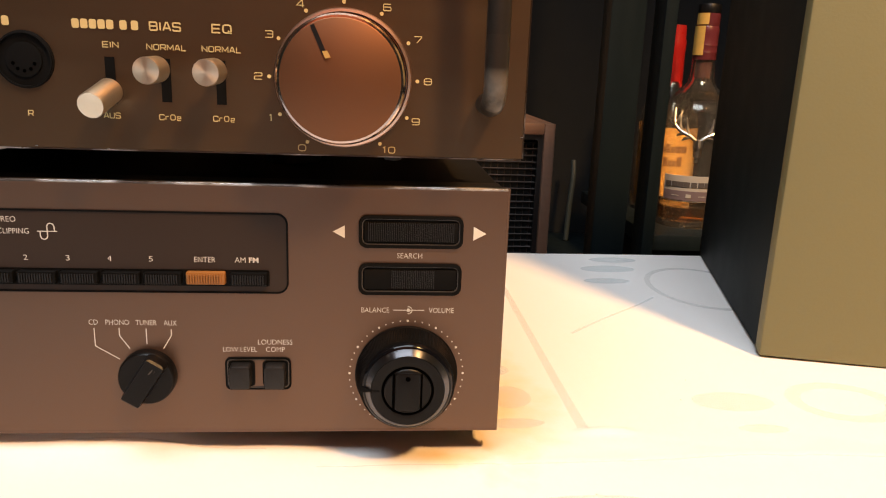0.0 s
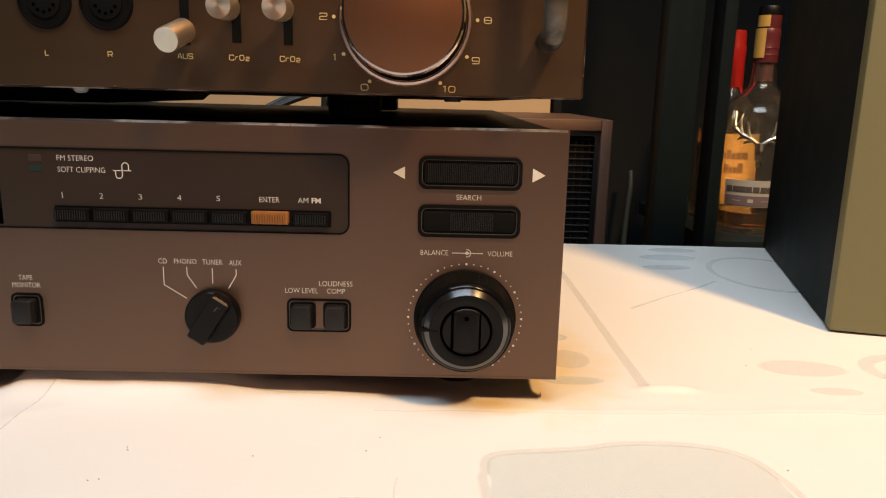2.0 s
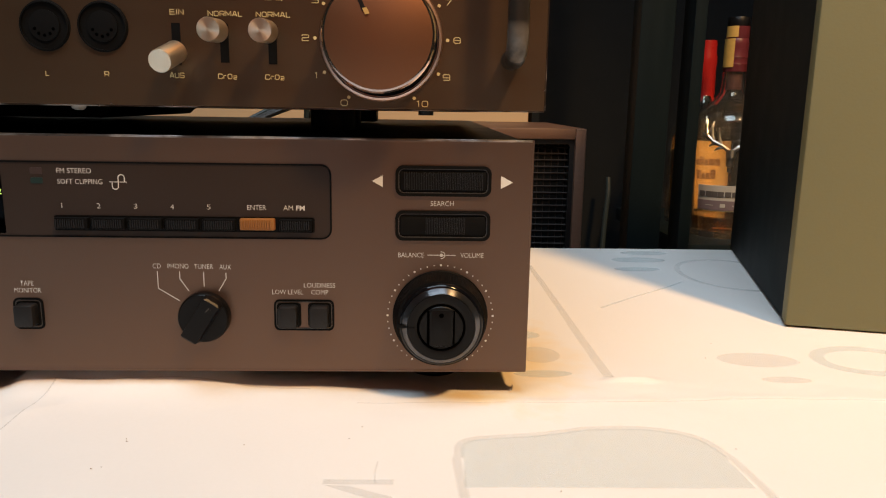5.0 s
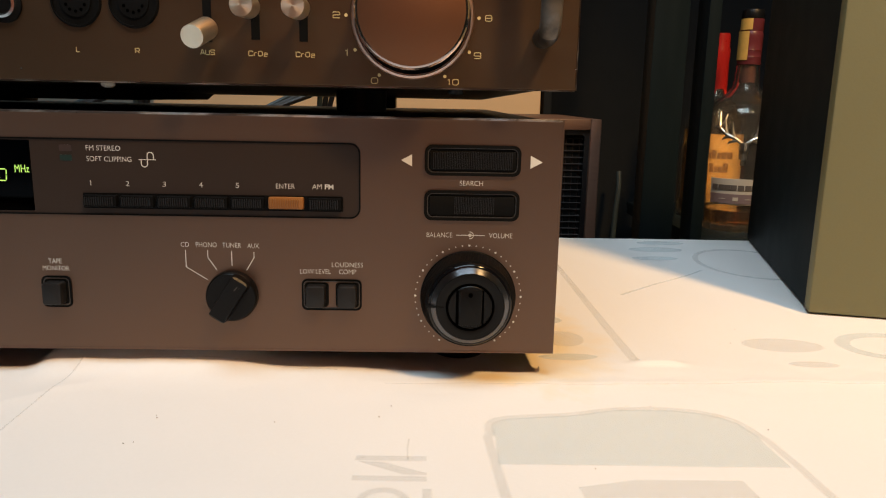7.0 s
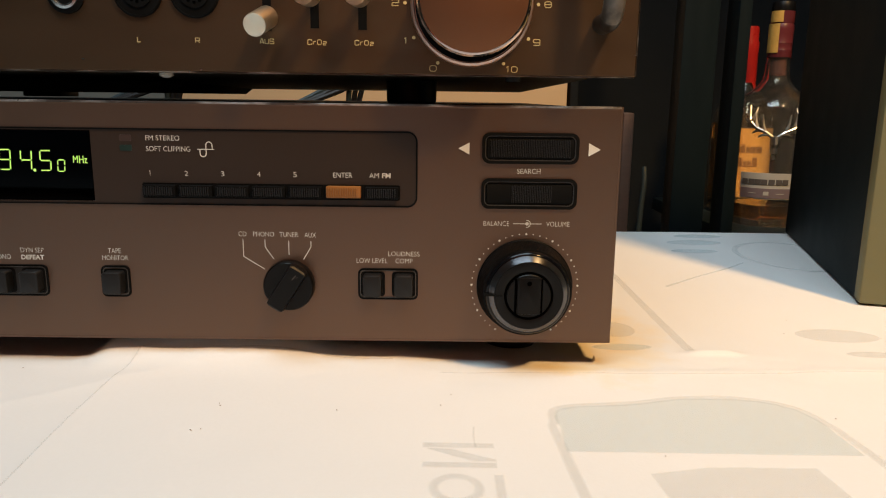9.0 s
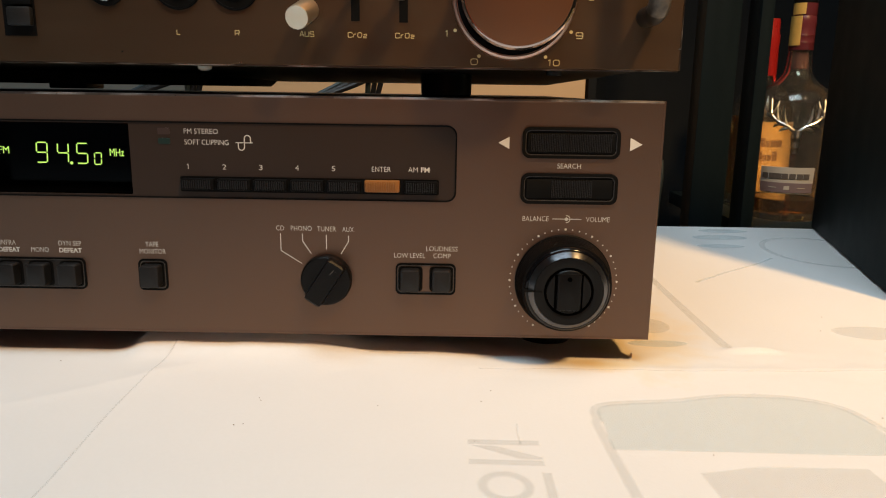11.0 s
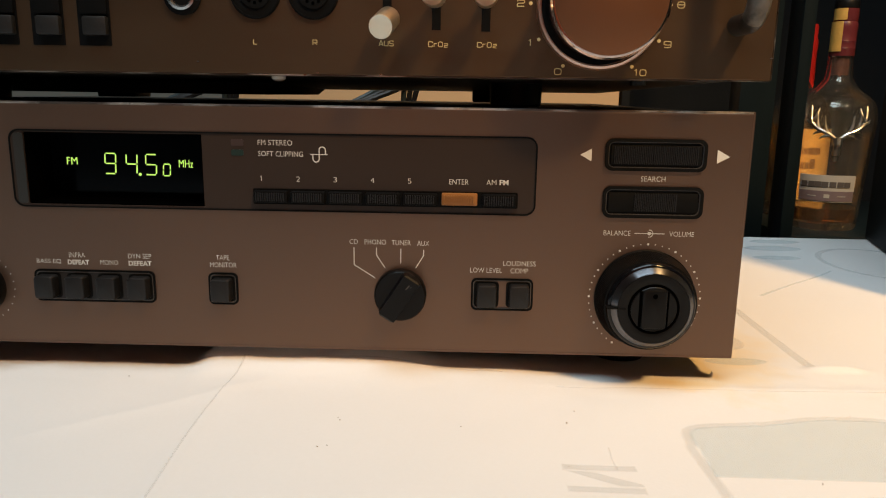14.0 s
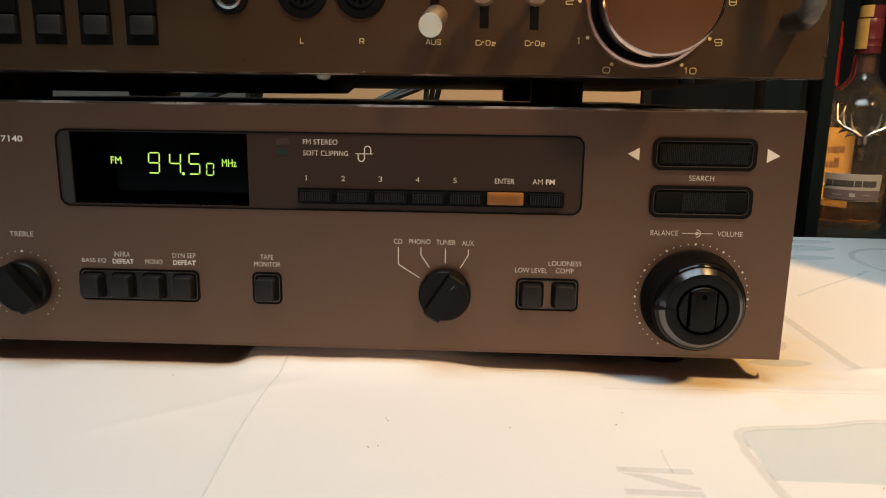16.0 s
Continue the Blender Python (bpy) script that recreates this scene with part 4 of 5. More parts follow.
def pointer_knob(r, name, x, z, rad, turn):
    """A flat round knob with a raised finger bar across it; turn: degrees to the left of upright."""
    k = part(name, lathe([(rad + 0.0002, 0), (rad + 0.0002, 0.0030), (rad, 0.0040), (rad - 0.0005, 0.0045), (0.0001, 0.0045)], "y", 56), M_SATIN, r, at=pose(x, 0, z))
    w, l = rad * 0.40, rad * 0.985
    bm = bmesh.new()
    prof = [(-l, 0.0045), (-l * 0.975, 0.0082), (-l * 0.90, 0.0089), (0.0, 0.0091), (l * 0.90, 0.0089), (l * 0.975, 0.0082), (l, 0.0045)]
    rows = []
    for u, h in prof:
        half = min(w, math.sqrt(max(1e-9, rad * rad - u * u))) if abs(u) > l * 0.9 else w
        rows.append([bm.verts.new((half, -0.0040, u)), bm.verts.new((half * 0.86, -h, u)), bm.verts.new((-half * 0.86, -h, u)), bm.verts.new((-half, -0.0040, u))])
    for a, b in zip(rows, rows[1:]):
        for i in range(3):
            bm.faces.new((a[i], a[i + 1], b[i + 1], b[i]))
    bm.faces.new(rows[0][::-1])
    bm.faces.new(rows[-1])
    bmesh.ops.recalc_face_normals(bm, faces=bm.faces[:])
    part("finger_bar", bm, M_SATIN, k, at=pose(0, 0, 0, 0, -turn, 0))
    if name == "selector_knob":
        part("worn_mark", flat([[(0.0002, 0.0072), (0.0005, 0.0069), (0.0003, 0.0050), (-0.0002, 0.0045), (-0.0001, 0.0056)], [(0.0011, 0.0071), (0.0014, 0.0068), (0.0012, 0.0061)]], -0.00925), M_LINE_DIM, k, at=pose(0, 0, 0, 0, -turn, 0), smooth=False)


def volume_knob(r):
    x, z = -0.0362, 0.0350
    R = 0.0216
    part("scale_dots", flat([disc(x + R * math.cos(radians(a)), z + R * math.sin(radians(a)), 0.00046 if k % 4 == 0 else 0.00027, 12) for k, a in enumerate(np.linspace(-58, 238, 41))], Y_PRINT), M_WHITE, r, smooth=False)
    k = part("volume_knob", lathe([(0.0195, 0), (0.0195, 0.0008), (0.0192, 0.0010), (0.0177, 0.0100), (0.0174, 0.0104), (0.0169, 0.0106), (0.0001, 0.0080)], "y", 360, 180, 0.00022, (2, 3)),
             M_KNURL, r, "black volume knob with a knurled skirt", at=pose(x, 0, z))
    part("gloss_ring", lathe([(0.0168, 0.0100), (0.0168, 0.0112), (0.0165, 0.0119), (0.0160, 0.0124), (0.0154, 0.0127), (0.0150, 0.0127), (0.0148, 0.0090), (0.0001, 0.0090)], "y", 128), M_DARKCHROME, k, "glossy rounded black shoulder")
    part("bevel_ring", lathe([(0.0153, 0.0110), (0.01535, 0.0128), (0.0152, 0.0131), (0.0137, 0.0149), (0.0135, 0.0151), (0.0132, 0.0090), (0.0001, 0.0090)], "y", 128), M_BEVEL, k, "turned black bevel with bright glints")
    part("front_ring", lathe([(0.0133, 0.0090), (0.0133, 0.01515), (0.0118, 0.0153), (0.0098, 0.0153), (0.0096, 0.0152), (0.0001, 0.0148)], "y", 96), M_SATIN, k)
    part("groove", lathe([(0.0095, 0.0148), (0.0095, 0.0154), (0.0092, 0.0154), (0.0001, 0.0146)], "y", 64), M_HOLE, k)
    part("pointer_groove", box(-0.0172, -0.0102, -0.0156, -0.0100, -0.00022, 0.00022), M_GROOVE, k)
    b = part("balance_knob", lathe([(0.0086, 0.0140), (0.0086, 0.0154), (0.0083, 0.0157), (0.0001, 0.0157)], "y", 64), M_SATIN, k, "satin black balance knob")
    for sx, w in ((-0.0056, 0.0009), (0.0047, 0.0006)):
        part("grip_groove", box(sx, sx + w, -0.0159, -0.0150, -0.0069, 0.0069), M_HOLE, b)
    part("grip_bar", slab(outline(-0.0046, 0.0046, -0.0074, 0.0074, 0.0012), -0.0150, -0.0164, 0.0005), M_SATIN, b)
    part("dimple", lathe([(0.0009, 0.0158), (0.0009, 0.01655), (0.0001, 0.01655)], "y", 16), M_HOLE, b, at=pose(0, 0, 0.0052))


receiver()


# ---------------------------------------------------------------- cassette deck
YD = -0.003


def deck():
    d = thing("cassette_deck", 0, 0, 0.107, "bronze-brown cassette deck with large copper-toned knob, standing on the receiver", "cassette deck")
    d.matrix_world = pose(0, 0, 0)
    part("front_panel", box(-0.44, 0.003, YD, YD + 0.004, 0.1183, 0.262, 0.0005, 1), M_DECK, d, "bronze-brown painted metal front")
    part("worn_edge", box(-0.4395, 0.0025, YD + 0.0002, YD + 0.0016, 0.1180, 0.1184), M_DECK_EDGE, d, "bottom edge rubbed to bare metal")
    part("worn_edge", box(0.0028, 0.0032, YD + 0.0002, YD + 0.0016, 0.1186, 0.2615), M_DECK_EDGE, d, "side edge rubbed to bare metal")
    part("case", box(-0.425, -0.012, YD + 0.0042, 0.27, 0.1183, 0.258, 0.001), M_UNDER, d, "dark steel case")
    pan = box(-0.42, -0.0125, 0.0015, 0.266, 0.1150, 0.1181)
    for v in pan.verts:
        if v.co.z < 0.116:
            v.co.z = 0.1180 if v.co.y < 0.1 else 0.1143
    part("bottom_pan", pan, M_UNDER, d, "sloping steel bottom", smooth=False)
    part("bottom_bulge", slab([(-0.419, 0.1105), (-0.214, 0.1105), (-0.2060, 0.1172), (-0.419, 0.1172)], 0.262, 0.11), M_COVER, d)
    for x, y in ((-0.0848, 0.062), (-0.330, 0.060)):
        part("foot", lathe([(0.0108, 0.1072), (0.0116, 0.1080), (0.0119, 0.1176), (0.0001, 0.1176)], "z", 40), M_BLACK, d, at=pose(x, y, 0))
    for x, y in ((-0.0890, 0.240), (-0.3535, 0.255)):
        part("foot", box(x - 0.0135, x + 0.0135, y - 0.0135, y + 0.0135, 0.1072, 0.1176, 0.001), M_BLACK, d)
    part("screw", lathe([(0.0030, 0), (0.0030, 0.0016), (0.0018, 0.0022), (0.0001, 0.0022)], "z", 20), M_BLACK, d, at=pose(-0.0429, 0.0060, 0.1162))
    part("peg", lathe([(0.0014, 0.0006), (0.0026, 0.0014), (0.0028, 0.0030), (0.0001, 0.0030)], "z", 20), M_LABEL_WHITE, d, "small white plastic peg", at=pose(-0.1796, 0.0086, 0.1156))

    T = lambda s, a, b, z, h=0.0020, w=0.00030: lettering(s, a, b, z, h, w, M_YELLOW, d, YD - 0.0003)
    T("L", -0.1856, -0.1841, 0.1298)
    T("R", -0.1638, -0.1620, 0.1298)
    T("EIN", -0.1384, -0.1332, 0.1527)
    T("AUS", -0.1396, -0.1341, 0.1298)
    for x in (-0.1180, -0.1003):
        T("NORMAL", x - 0.0064, x + 0.0064, 0.1524)
        T("CrO", x - 0.0036, x + 0.0018, 0.1297)
        T("2", x + 0.0022, x + 0.0036, 0.12935, 0.0015, 0.00030)
    T("BIAS", -0.1232, -0.1130, 0.1590, 0.0030, 0.0005)
    T("EQ", -0.1033, -0.0967, 0.1590, 0.0030, 0.0005)
    # a maker's line above the first switch, as plain bars
    part("printed_bar", flat([outline(x, x + 0.0023, 0.1575, 0.1605, 0.0006, 2) for x in (-0.1475, -0.1448, -0.1421, -0.1394, -0.1367, -0.1325, -0.1289, -0.1780, -0.1736, -0.1692)], YD - 0.0003), M_YELLOW, d, smooth=False)
    cx, cz = -0.0600, 0.1443
    for k in range(11):
        a = radians(240 - 30 * k)
        part("scale_dot", flat([disc(cx + 0.0249 * math.cos(a), cz + 0.0249 * math.sin(a), 0.00065, 14)], YD - 0.0003), M_YELLOW, d, smooth=False)
        x, z = cx + 0.0285 * math.cos(a), cz + 0.0273 * math.sin(a)
        w = {1: 0.0007, 10: 0.0023}.get(k, 0.0014)
        T(str(k), x - w + (0.0013 if k == 10 else 0), x + w + (0.0013 if k == 10 else 0), z, 0.0024)

    # the big level knob
    kn = part("level_knob", lathe([(0.0196, 0), (0.0196, 0.0190), (0.0001, 0.0190)], "y", 96), M_GLOSS, d, at=pose(cx, YD, cz))
    part("base_ring", lathe([(0.0230, 0), (0.0230, 0.0014), (0.0226, 0.0024), (0.0217, 0.0026), (0.0213, 0.0006), (0.0001, 0.0006)], "y", 96), M_CHROME_SATIN, kn, "polished rose-metal ring")
    part("ring_gap", lathe([(0.0211, 0.0002), (0.0211, 0.0010), (0.0001, 0.0010)], "y", 96), M_GROOVE, kn)
    part("bright_rim", lathe([(0.0197, 0.0176), (0.0202, 0.0184), (0.0202, 0.0198), (0.0196, 0.0206), (0.0188, 0.0208), (0.0001, 0.0208)], "y", 96), M_CHROME, kn, "polished rim")
    part("knob_face", lathe([(0.0189, 0.0200), (0.0189, 0.0212), (0.0186, 0.0214), (0.0001, 0.0214)], "y", 96), M_ROSE, kn, "brushed copper-toned face")
    part("pointer_slot", flat([[(-0.0092, 0.0160), (-0.0080, 0.0166), (-0.0042, 0.0080), (-0.0056, 0.0076)]], -0.0216), M_BLACK, kn, smooth=False)
    part("pointer_tip", flat([[(-0.0056, 0.0086), (-0.0040, 0.0088), (-0.0030, 0.0068), (-0.0046, 0.0064)]], -0.02185), M_LABEL_CREAM, kn, "worn cream pointer tip", smooth=False)

    # toggle switches
    for x, lo, hi, z in ((-0.1365, 0.1335, 0.1488, 0.1356), (-0.1187, 0.1347, 0.1488, 0.1458), (-0.1008, 0.1344, 0.1488, 0.1458)):
        sl = part("switch_slot", slab([(x + 0.0016, hi), (x - 0.0016, hi), (x - 0.0016, lo), (x + 0.0016, lo)], YD + 0.001, YD - 0.0002), M_GROOVE, d, smooth=False)
        foot = 0.0040 if z < 0.14 else 0.0086
        prof = [(0.0030, foot), (0.0042, foot + 0.0004), (0.0042, 0.0187), (0.0040, 0.0192), (0.0001, 0.0192)]
        at = pose(x + 0.0012, YD, z + 0.0037, 16, 0, -5) if z < 0.14 else pose(x, YD, z, 2, 0, -2)
        sw = part("switch_stem", lathe([(0.0015, -0.0010), (0.0015, 0.0095), (0.0001, 0.0095)], "y", 24), M_STEEL, d, at=at)
        part("switch_knob", lathe(prof, "y", 40), M_ALU, sw, "turned aluminium knob")
    # sockets
    for x in (-0.1843, -0.1632):
        s = part("din_socket", lathe([(0.0089, 0), (0.0089, 0.0012), (0.0084, 0.0013), (0.0083, 0.0003), (0.0001, 0.0003)], "y", 48), M_GROOVE, d, "round black microphone socket", at=pose(x, YD, 0.1470))
        part("socket_ring", lathe([(0.0093, 0), (0.0092, 0.0005), (0.0089, 0.0006), (0.0088, 0.0)], "y", 48), M_GROOVE, s)
        part("socket_core", lathe([(0.0056, 0.0002), (0.0056, 0.0009), (0.0050, 0.0010), (0.0001, 0.0010)], "y", 40), M_GROOVE, s)
        for a in (200, 235, 270, 305, 340):
            part("socket_hole", flat([disc(0.0036 * math.cos(radians(a)), 0.0036 * math.sin(radians(a)), 0.0006, 10)], -0.0011), M_HOLE, s, smooth=False)
    j = part("headphone_jack", lathe([(0.0068, 0), (0.0068, 0.0010), (0.0058, 0.0014), (0.0001, 0.0014)], "y", 40), M_GROOVE, d, at=pose(-0.2108, YD, 0.1455))
    part("jack_ring", lathe([(0.0053, 0.0008), (0.0051, 0.0024), (0.0042, 0.0026), (0.0036, 0.0016), (0.0001, 0.0016)], "y", 40), M_STEEL, j, "bright metal ring")
    part("jack_hole", lathe([(0.0034, 0.0010), (0.0034, 0.00175), (0.0001, 0.00175)], "y", 32), M_GROOVE, j)
    # tape keys
    for i in range(7):
        x = -0.2440 - 0.01725 * i
        p = part("key_pocket", slab([(x + 0.0060, 0.168), (x - 0.0060, 0.168), (x - 0.0060, 0.1277), (x + 0.0060, 0.1277)], YD + 0.001, YD - 0.0002), M_GROOVE, d, smooth=False)
        part("tape_key", box(x - 0.0035, x + 0.0055, YD - 0.0030, YD, 0.1312, 0.1380, 0.0008), M_TAPEKEY, p)
        part("tape_key_top", box(x - 0.0050, x + 0.0055, YD - 0.0016, YD, 0.1386, 0.1660, 0.0006), M_GROOVE, p)
    for x, z in ((0.0022, 0.1262), (-0.1622, 0.1190), (-0.2065, 0.1225), (-0.139, 0.1187)):
        part("paint_chip", flat([[(x - 0.0005, z), (x + 0.0002, z - 0.0002), (x + 0.0006, z + 0.0002), (x - 0.0001, z + 0.0003)]], YD - 0.0003), M_STEEL, d, smooth=False)
    # rack handle
    hx, hy = -0.0108, YD - 0.0185
    pts = [(hx, YD + 0.001, 0.1375), (hx, YD - 0.010, 0.1375)]
    pts += [(hx, hy + 0.0085 - 0.0085 * math.sin(radians(a)), 0.1375 + 0.0085 - 0.0085 * math.cos(radians(a))) for a in range(0, 91, 15)]
    pts += [(hx, hy, z) for z in (0.1475, 0.16, 0.19, 0.22, 0.234)]
    pts += [(hx, hy + 0.0085 - 0.0085 * math.cos(radians(a)), 0.234 + 0.0085 * math.sin(radians(a))) for a in range(15, 91, 15)] + [(hx, YD + 0.001, 0.2425)]
    h = part("rack_handle", tube(pts, 0.0038, 24), M_HANDLE, d, "black rack handle")
    part("worn_bend", tube([Vector(p) for p in pts[4:11]], 0.00385, 24), M_HANDLE_WORN, h, "lower bend rubbed to bare metal")


deck()


# ---------------------------------------------------------------- olive-fronted loudspeaker on the table
def olive_box():
    s = thing("loudspeaker", 0.1640, 0.1060, 0.0006, "black loudspeaker box with plain olive front, standing on the paper", "loudspeaker", rz=-15.5)
    part("cabinet", box(0.0, 0.20, 0.0060, 0.226, 0, 0.34, 0.002), M_SIDE, s, "black cabinet")
    part("front", box(-0.0006, 0.2006, -0.006, 0.0058, 0.0004, 0.3406, 0.0014, 2), M_OLIVE, s, "olive front board")


olive_box()


# ---------------------------------------------------------------- shelf unit and what stands behind the table
def sideboard():
    s = thing("sideboard", 0, 0, -0.75, "low black sideboard behind the table", "sideboard")
    part("top", box(-0.80, 0.90, 0.36, 1.12, 0.575, 0.60, 0.002), M_DARKWOOD, s)
    part("body", box(-0.78, 0.88, 0.38, 1.11, 0.0, 0.5745), M_DARKWOOD, s)


sideboard()


def shelf_unit():
    s = thing("shelf_unit", 0, 0, -0.15, "tall black wooden shelf unit with slim uprights", "shelf unit")
    s.matrix_world = pose(0, 0, 0)
    z0, z1 = -0.1498, 0.90
    part("back_panel", box(0.137, 0.80, 1.06, 1.08, z0, z1), M_VOID, s, "black back panel")
    part("side_panel", box(0.124, 0.136, 0.83, 1.08, z0, z1, 0.001), M_VOID, s)
    part("upright", box(0.2230, 0.2660, 0.63, 0.665, z0, z1, 0.002), M_DARKWOOD, s, "black upright")
    part("upright", box(0.2930, 0.3090, 0.64, 0.68, z0, z1, 0.002), M_DARKWOOD, s, "slim black upright")
    part("side_panel", box(0.78, 0.80, 0.64, 1.06, z0, z1, 0.001), M_DARKWOOD, s)
    part("shelf", box(0.3095, 0.78, 0.655, 1.0, -0.080, -0.0590, 0.001), M_DARKWOOD, s, "glossy black shelf")
    part("top", box(0.124, 0.80, 0.63, 1.08, z1, z1 + 0.02), M_DARKWOOD, s)


shelf_unit()


def grille_speaker():
    s = thing("loudspeaker", 0.0, 0.454, -0.1498, "brown wooden loudspeaker with black wire grille, behind the stack", "loudspeaker")
    x0, x1, h, f = -0.09, 0.1240, 0.247, 0.0110
    for n, b in (("side", (x0, x0 + f, 0, h)), ("side", (x1 - f, x1, 0, h)), ("top", (x0 + f, x1 - f, h - f, h)), ("bottom", (x0 + f, x1 - f, 0, f))):
        part(n, box(b[0], b[1], 0, 0.24, b[2], b[3], 0.0015 if n == "side" else 0.001), M_WOOD, s)
    part("baffle", box(x0 + f, x1 - f, 0.016, 0.03, f, h - f), M_VOID, s)
    part("grille_frame", ring(outline(x0 + f, x1 - f, f, h - f, 0.003), outline(x0 + f + 0.005, x1 - f - 0.005, f + 0.005, h - f - 0.005, 0.003), 0.016, 0.004), M_BLACK, s)
    bm = bmesh.new()
    n = 26
    for i in range(n):
        u = x0 + f + 0.005 + (x1 - x0 - 2 * f - 0.010) * (i + 0.5) / n
        tube([(u, 0.0105, f + 0.003), (u, 0.0105, h - f - 0.003)], 0.0009, 5, bm)
    m = 32
    for i in range(m):
        v = f + 0.005 + (h - 2 * f - 0.010) * (i + 0.5) / m
        tube([(x0 + f + 0.003, 0.0090, v), (x1 - f - 0.003, 0.0090, v)], 0.0011, 5, bm)
    part("grille", bm, M_LINE_DARK, s, "dark wire grille")


grille_speaker()


def tan_box():
    s = thing("cardboard_box", -0.1525, 0.8100, -0.1498, "pale tan cardboard box behind the stack", "box")
    part("carton", box(-0.30, 0.269, 0, 0.19, 0, 0.42, 0.003), M_TAN, s)
    part("flap", box(-0.29, 0.262, -0.003, -0.0003, 0.33, 0.415, 0.001), M_TAN, s)


tan_box()


def cables():
    b = part("cable", tube(curve_points([(0.292, 1.005, -0.006), (0.292, 1.0, -0.022), (0.291, 0.996, -0.04), (0.288, 0.995, -0.08), (0.286, 0.995, -0.148)], 6), 0.0046, 10), M_PALE, None)
    tagged(b, "pale blue cable hanging behind the shelf unit", "cable")
    for k, (x, y) in enumerate(((-0.247, 0.56), (-0.44, 0.50))):
        for j in range(3):
            o = 0.012 * j
            c = part("cable", tube(curve_points([(x - 0.06 + o, y, 0.02), (x - 0.03 + o, y + 0.01, 0.075 + 0.004 * j), (x + 0.0 + o, y + 0.02, 0.096 + 0.003 * j), (x + 0.05 + o, y + 0.03, 0.125), (x + 0.07 + o, y + 0.03, 0.16), (x + 0.06, y + 0.05, 0.02), (x + 0.05, y + 0.06, -0.149)], 6), 0.0032, 8), M_BLUE if j == 0 else M_DARKCABLE, None)
            tagged(c, "pale blue signal cable behind the stack" if j == 0 else "black signal cable behind the stack", "cable", "cables behind the stack")


cables()


# ---------------------------------------------------------------- bottles
def patch(r, a0, a1, z0, z1, lift=0.0006, n=14, r1=None):
    """A label wrapped on a bottle of radius r, from angle a0 to a1 (270 faces the front)."""
    bm = bmesh.new()
    rows = []
    for i in range(n + 1):
        a = radians(a0 + (a1 - a0) * i / n)
        rows.append([bm.verts.new(((rr + o) * math.cos(a), (rr + o) * math.sin(a), z)) for rr, z, o in ((r, z0, 0.0001), (r, z0, lift), (r1 or r, z1, lift), (r1 or r, z1, 0.0001))])
    for p, q in zip(rows, rows[1:]):
        for k in range(4):
            bm.faces.new((p[k], q[k], q[(k + 1) % 4], p[(k + 1) % 4]))
    bm.faces.new(rows[0])
    bm.faces.new(rows[-1][::-1])
    bmesh.ops.recalc_face_normals(bm, faces=bm.faces[:])
    return bm


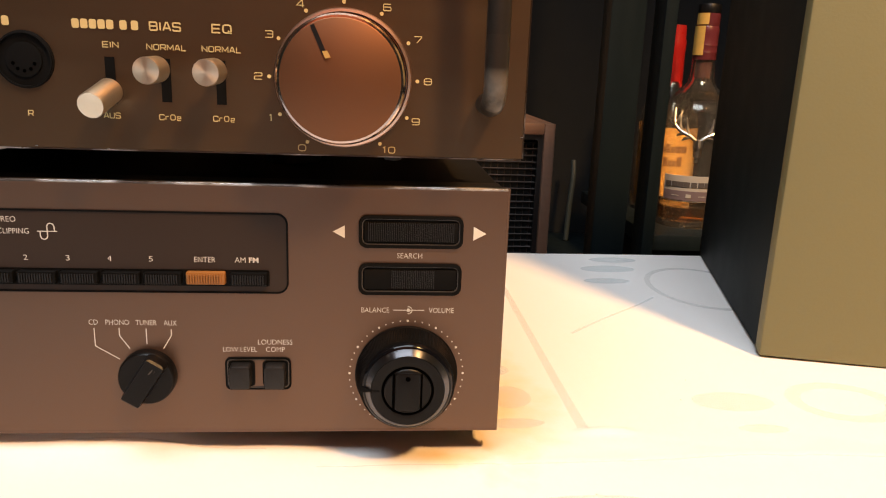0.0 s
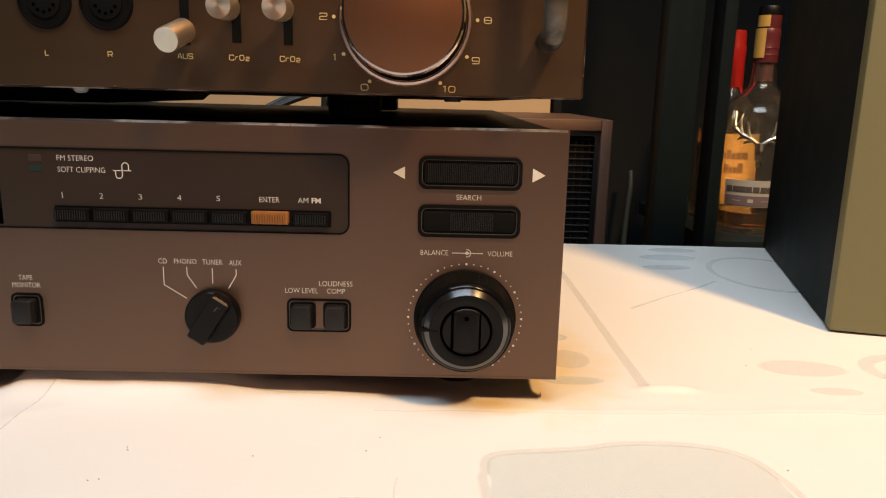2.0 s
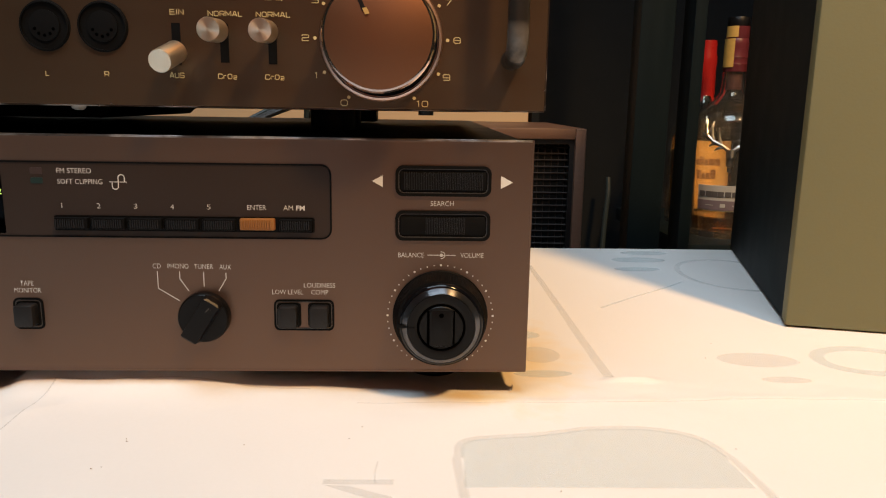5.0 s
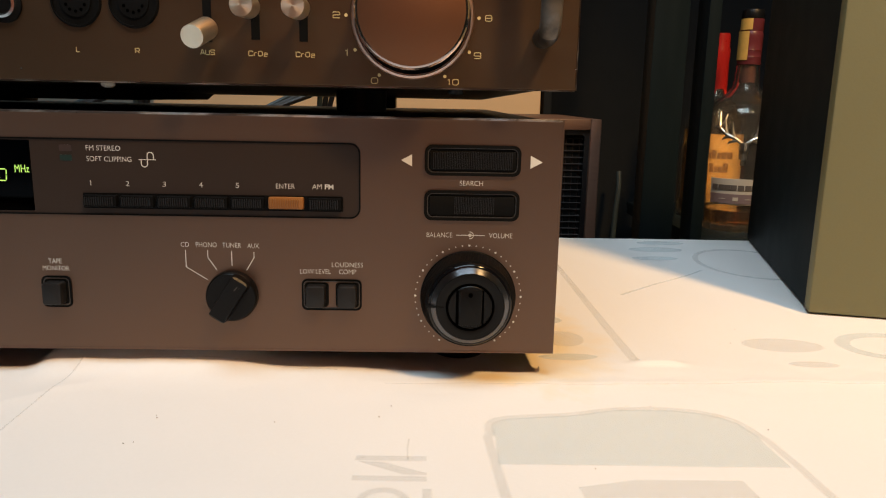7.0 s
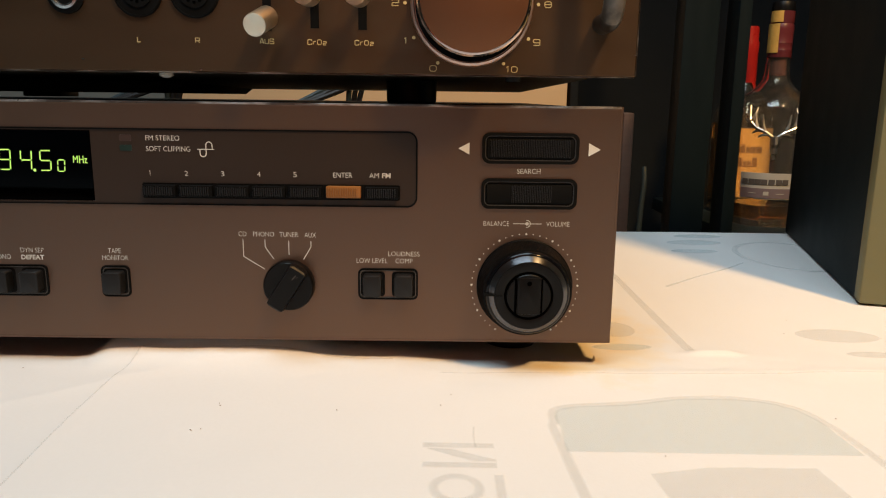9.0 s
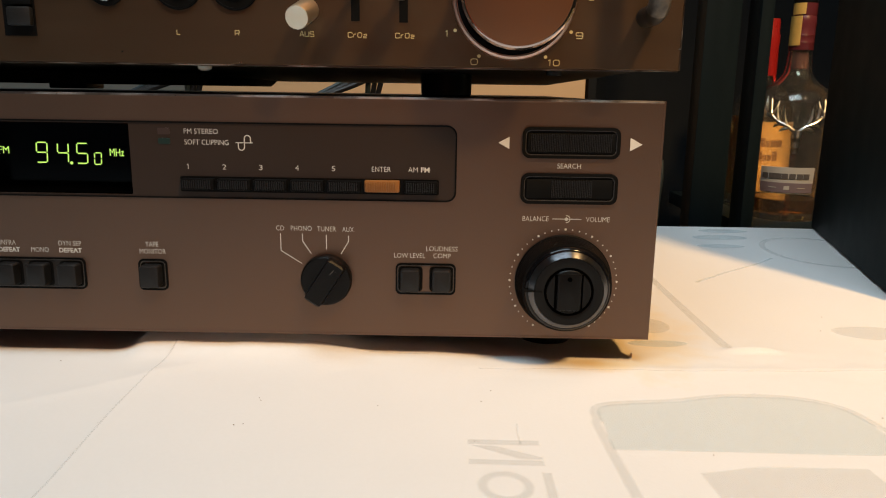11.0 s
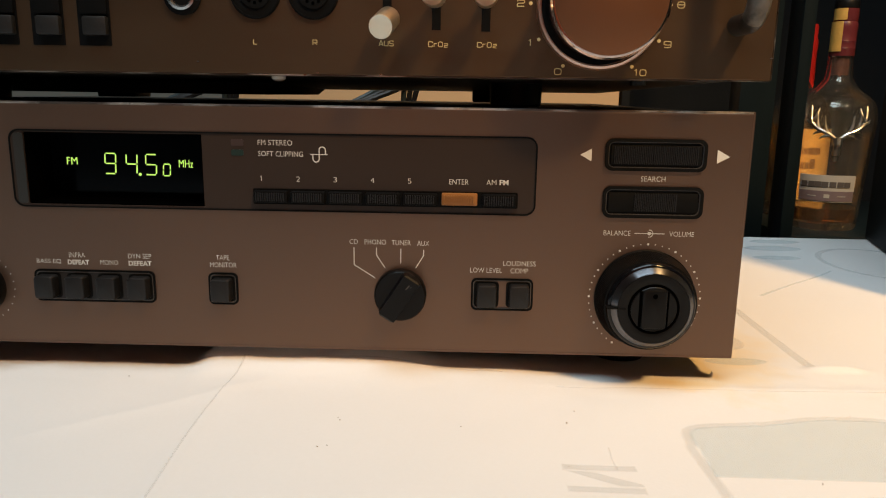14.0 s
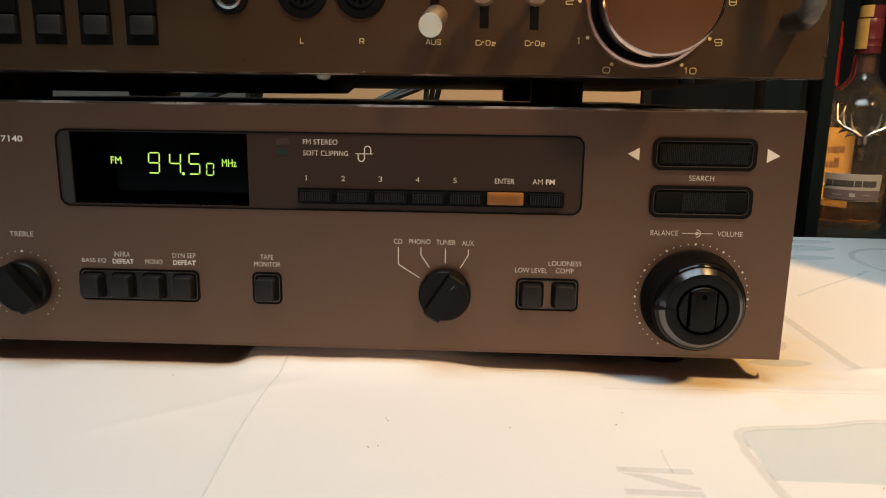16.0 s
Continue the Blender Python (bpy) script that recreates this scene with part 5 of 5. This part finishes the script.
def tall_bottle():
    b = thing("whisky_bottle", 0.3855, 0.7270, -0.0588, "nearly empty whisky bottle with silver relief and burgundy capsule", "bottle", rz=-18)
    body = [(0.030, 0.0), (0.0405, 0.0015), (0.0425, 0.006), (0.0440, 0.03), (0.0465, 0.07), (0.0485, 0.10), (0.0508, 0.13), (0.0518, 0.148), (0.0500, 0.160), (0.0462, 0.1685), (0.0400, 0.1755), (0.0300, 0.1830), (0.0228, 0.1900), (0.0173, 0.198), (0.0160, 0.208), (0.0149, 0.225), (0.0142, 0.240), (0.0140, 0.283)]
    inner = [(r - 0.0035, max(0.010, z)) for r, z in body[1:]]
    part("glass", lathe(body + [(0.0110, 0.283)] + inner[::-1] + [(0.002, 0.012)], "z", 56), M_GLASS, b, "clear glass")
    part("whisky", lathe([(0.030, 0.0115), (0.0385, 0.0125), (0.0398, 0.030), (0.0001, 0.030)], "z", 48), M_WHISKY_DARK, b, "amber whisky")
    part("cork", lathe([(0.0101, 0.2030), (0.0104, 0.2045), (0.0107, 0.2820), (0.0001, 0.2828)], "z", 32), M_CORK, b, "dark cork inside the neck")
    c = part("capsule", lathe([(0.0149, 0.2270), (0.0153, 0.2280), (0.0151, 0.236), (0.0154, 0.2366), (0.0151, 0.2374), (0.0151, 0.245), (0.0154, 0.2456), (0.0151, 0.2464), (0.0151, 0.258), (0.0155, 0.263), (0.0151, 0.268), (0.0140, 0.2705), (0.0148, 0.2725), (0.0148, 0.2865), (0.0001, 0.2865)], "z", 40), M_CAPSULE, b, "burgundy foil capsule")
    part("stopper", lathe([(0.0140, 0.2868), (0.0146, 0.288), (0.0144, 0.296), (0.0135, 0.2985), (0.0001, 0.2990)], "z", 40), M_BLACK, b, "black stopper")
    part("seal", patch(0.0148, 196, 268, 0.2722, 0.2866), M_SEAL, c, "yellow paper seal")
    part("seal_tail", patch(0.0156, 192, 256, 0.2328, 0.2702, 0.0010), M_SEAL, c, "yellow paper seal")
    lb = part("label", patch(0.0448, 222, 306, 0.040, 0.075, 0.0022, r1=0.0466), M_LABEL_WHITE, b, "white paper label with a grey band")
    part("label_band", patch(0.0452, 223, 305, 0.0415, 0.0545, 0.0027, r1=0.0457), M_LABEL_GREY, lb)
    for k, a in enumerate((231, 242, 251.5, 261, 272, 283, 293)):
        part("printed_bar", patch(0.0462, a - 4.6, a + 4.6, 0.0597, 0.0668, 0.0026, 4, r1=0.0464), M_INK, lb)
    for a in (244, 286):
        part("printed_bar", patch(0.0455, a - 6, a + 6, 0.0475, 0.0483, 0.0032, 4), M_LABEL_WHITE, lb)
    part("printed_bar", patch(0.0455, 261, 269, 0.0455, 0.0503, 0.0032, 4), M_LABEL_WHITE, lb)
    # raised silver branches on the shoulder
    relief = part("silver_relief", tube(curve_points([(0, -0.0515, 0.124), (0, -0.0516, 0.113), (0, -0.0502, 0.102), (0, -0.0490, 0.094)], 5), [0.0062] * 6 + [0.0050] * 5 + [0.0028] * 5, 10), M_SILVER, b, "raised polished silver relief")
    for sgn in (-1, 1):
        def on(u, z, d=0.001):
            r = 0.0512 - max(0, z - 0.152) * 0.33
            a = radians(270 + sgn * u)
            return ((r + d) * math.cos(a), (r + d) * math.sin(a), z)
        part("silver_branch", tube(curve_points([on(3, 0.122), on(13, 0.129), on(25, 0.134), on(36, 0.144), on(41, 0.164)], 5), [0.0025] * 12 + [0.0021] * 4 + [0.0017] * 4 + [0.0007], 8), M_SILVER, relief)
        for u, z, du, dz in ((14, 0.130, 5, 0.022), (25, 0.134, 4, 0.020), (35, 0.143, -7, 0.018), (10, 0.127, 13, -0.005), (20, 0.132, 12, -0.005), (32, 0.140, 12, 0.006)):
            part("silver_branch", tube(curve_points([on(u, z), on(u + du * 0.7, z + dz * 0.45), on(u + du, z + dz)], 4), [0.0021, 0.0021, 0.0020, 0.0019, 0.0017, 0.0015, 0.0012, 0.0009, 0.0006], 7), M_SILVER, relief)
    for q in b.children:
        if q.name.startswith(("glass", "whisky")):
            q.visible_shadow = False


tall_bottle()


def wax_bottle():
    b = thing("whisky_bottle", 0.3868, 0.8345, -0.0588, "amber whisky bottle with cream label and red wax, on the shelf", "bottle")
    body = [(0.036, 0.0), (0.0440, 0.003), (0.0450, 0.01), (0.0450, 0.138), (0.0432, 0.150), (0.0340, 0.167), (0.0205, 0.184), (0.0150, 0.196), (0.0130, 0.205), (0.0125, 0.262)]
    inner = [(r - 0.003, max(0.008, z)) for r, z in body[1:]]
    part("glass", lathe(body + [(0.0100, 0.262)] + inner[::-1] + [(0.002, 0.010)], "z", 48), M_GLASS, b, "clear glass")
    part("whisky", lathe([(0.036, 0.0088), (0.0415, 0.011), (0.0415, 0.136), (0.0001, 0.136)], "z", 48), M_WHISKY, b, "amber whisky")
    bm = lathe([(0.0150, 0.196), (0.0153, 0.200), (0.0146, 0.238), (0.0152, 0.243), (0.0150, 0.254), (0.0136, 0.258), (0.0136, 0.272), (0.0126, 0.277), (0.0001, 0.278)], "z", 40)
    for v in bm.verts:
        if v.co.z < 0.205:
            v.co.z -= 0.010 * max(0, math.sin(math.atan2(v.co.y, v.co.x) * 5))
    part("wax_seal", bm, M_WAX, b, "glossy red wax")
    lb = part("label", patch(0.0450, 232, 335, 0.028, 0.130, 0.0007, 20), M_LABEL_CREAM, b, "cream paper label")
    for a0, a1, z0, z1 in ((236, 244, 0.094, 0.103), (246, 255, 0.094, 0.107), (257, 264, 0.094, 0.103), (266, 276, 0.094, 0.104), (278, 290, 0.094, 0.104),
                           (240, 251, 0.074, 0.087), (253, 260, 0.074, 0.083), (262, 269, 0.074, 0.083), (271, 281, 0.074, 0.088)):
        part("printed_bar", patch(0.0452, a0 - 0.4, a1 + 0.4, z0, z1, 0.0010, 4), M_INK_BROWN, lb)
    for q in b.children:
        if q.name.startswith(("glass", "whisky")):
            q.visible_shadow = False


wax_bottle()
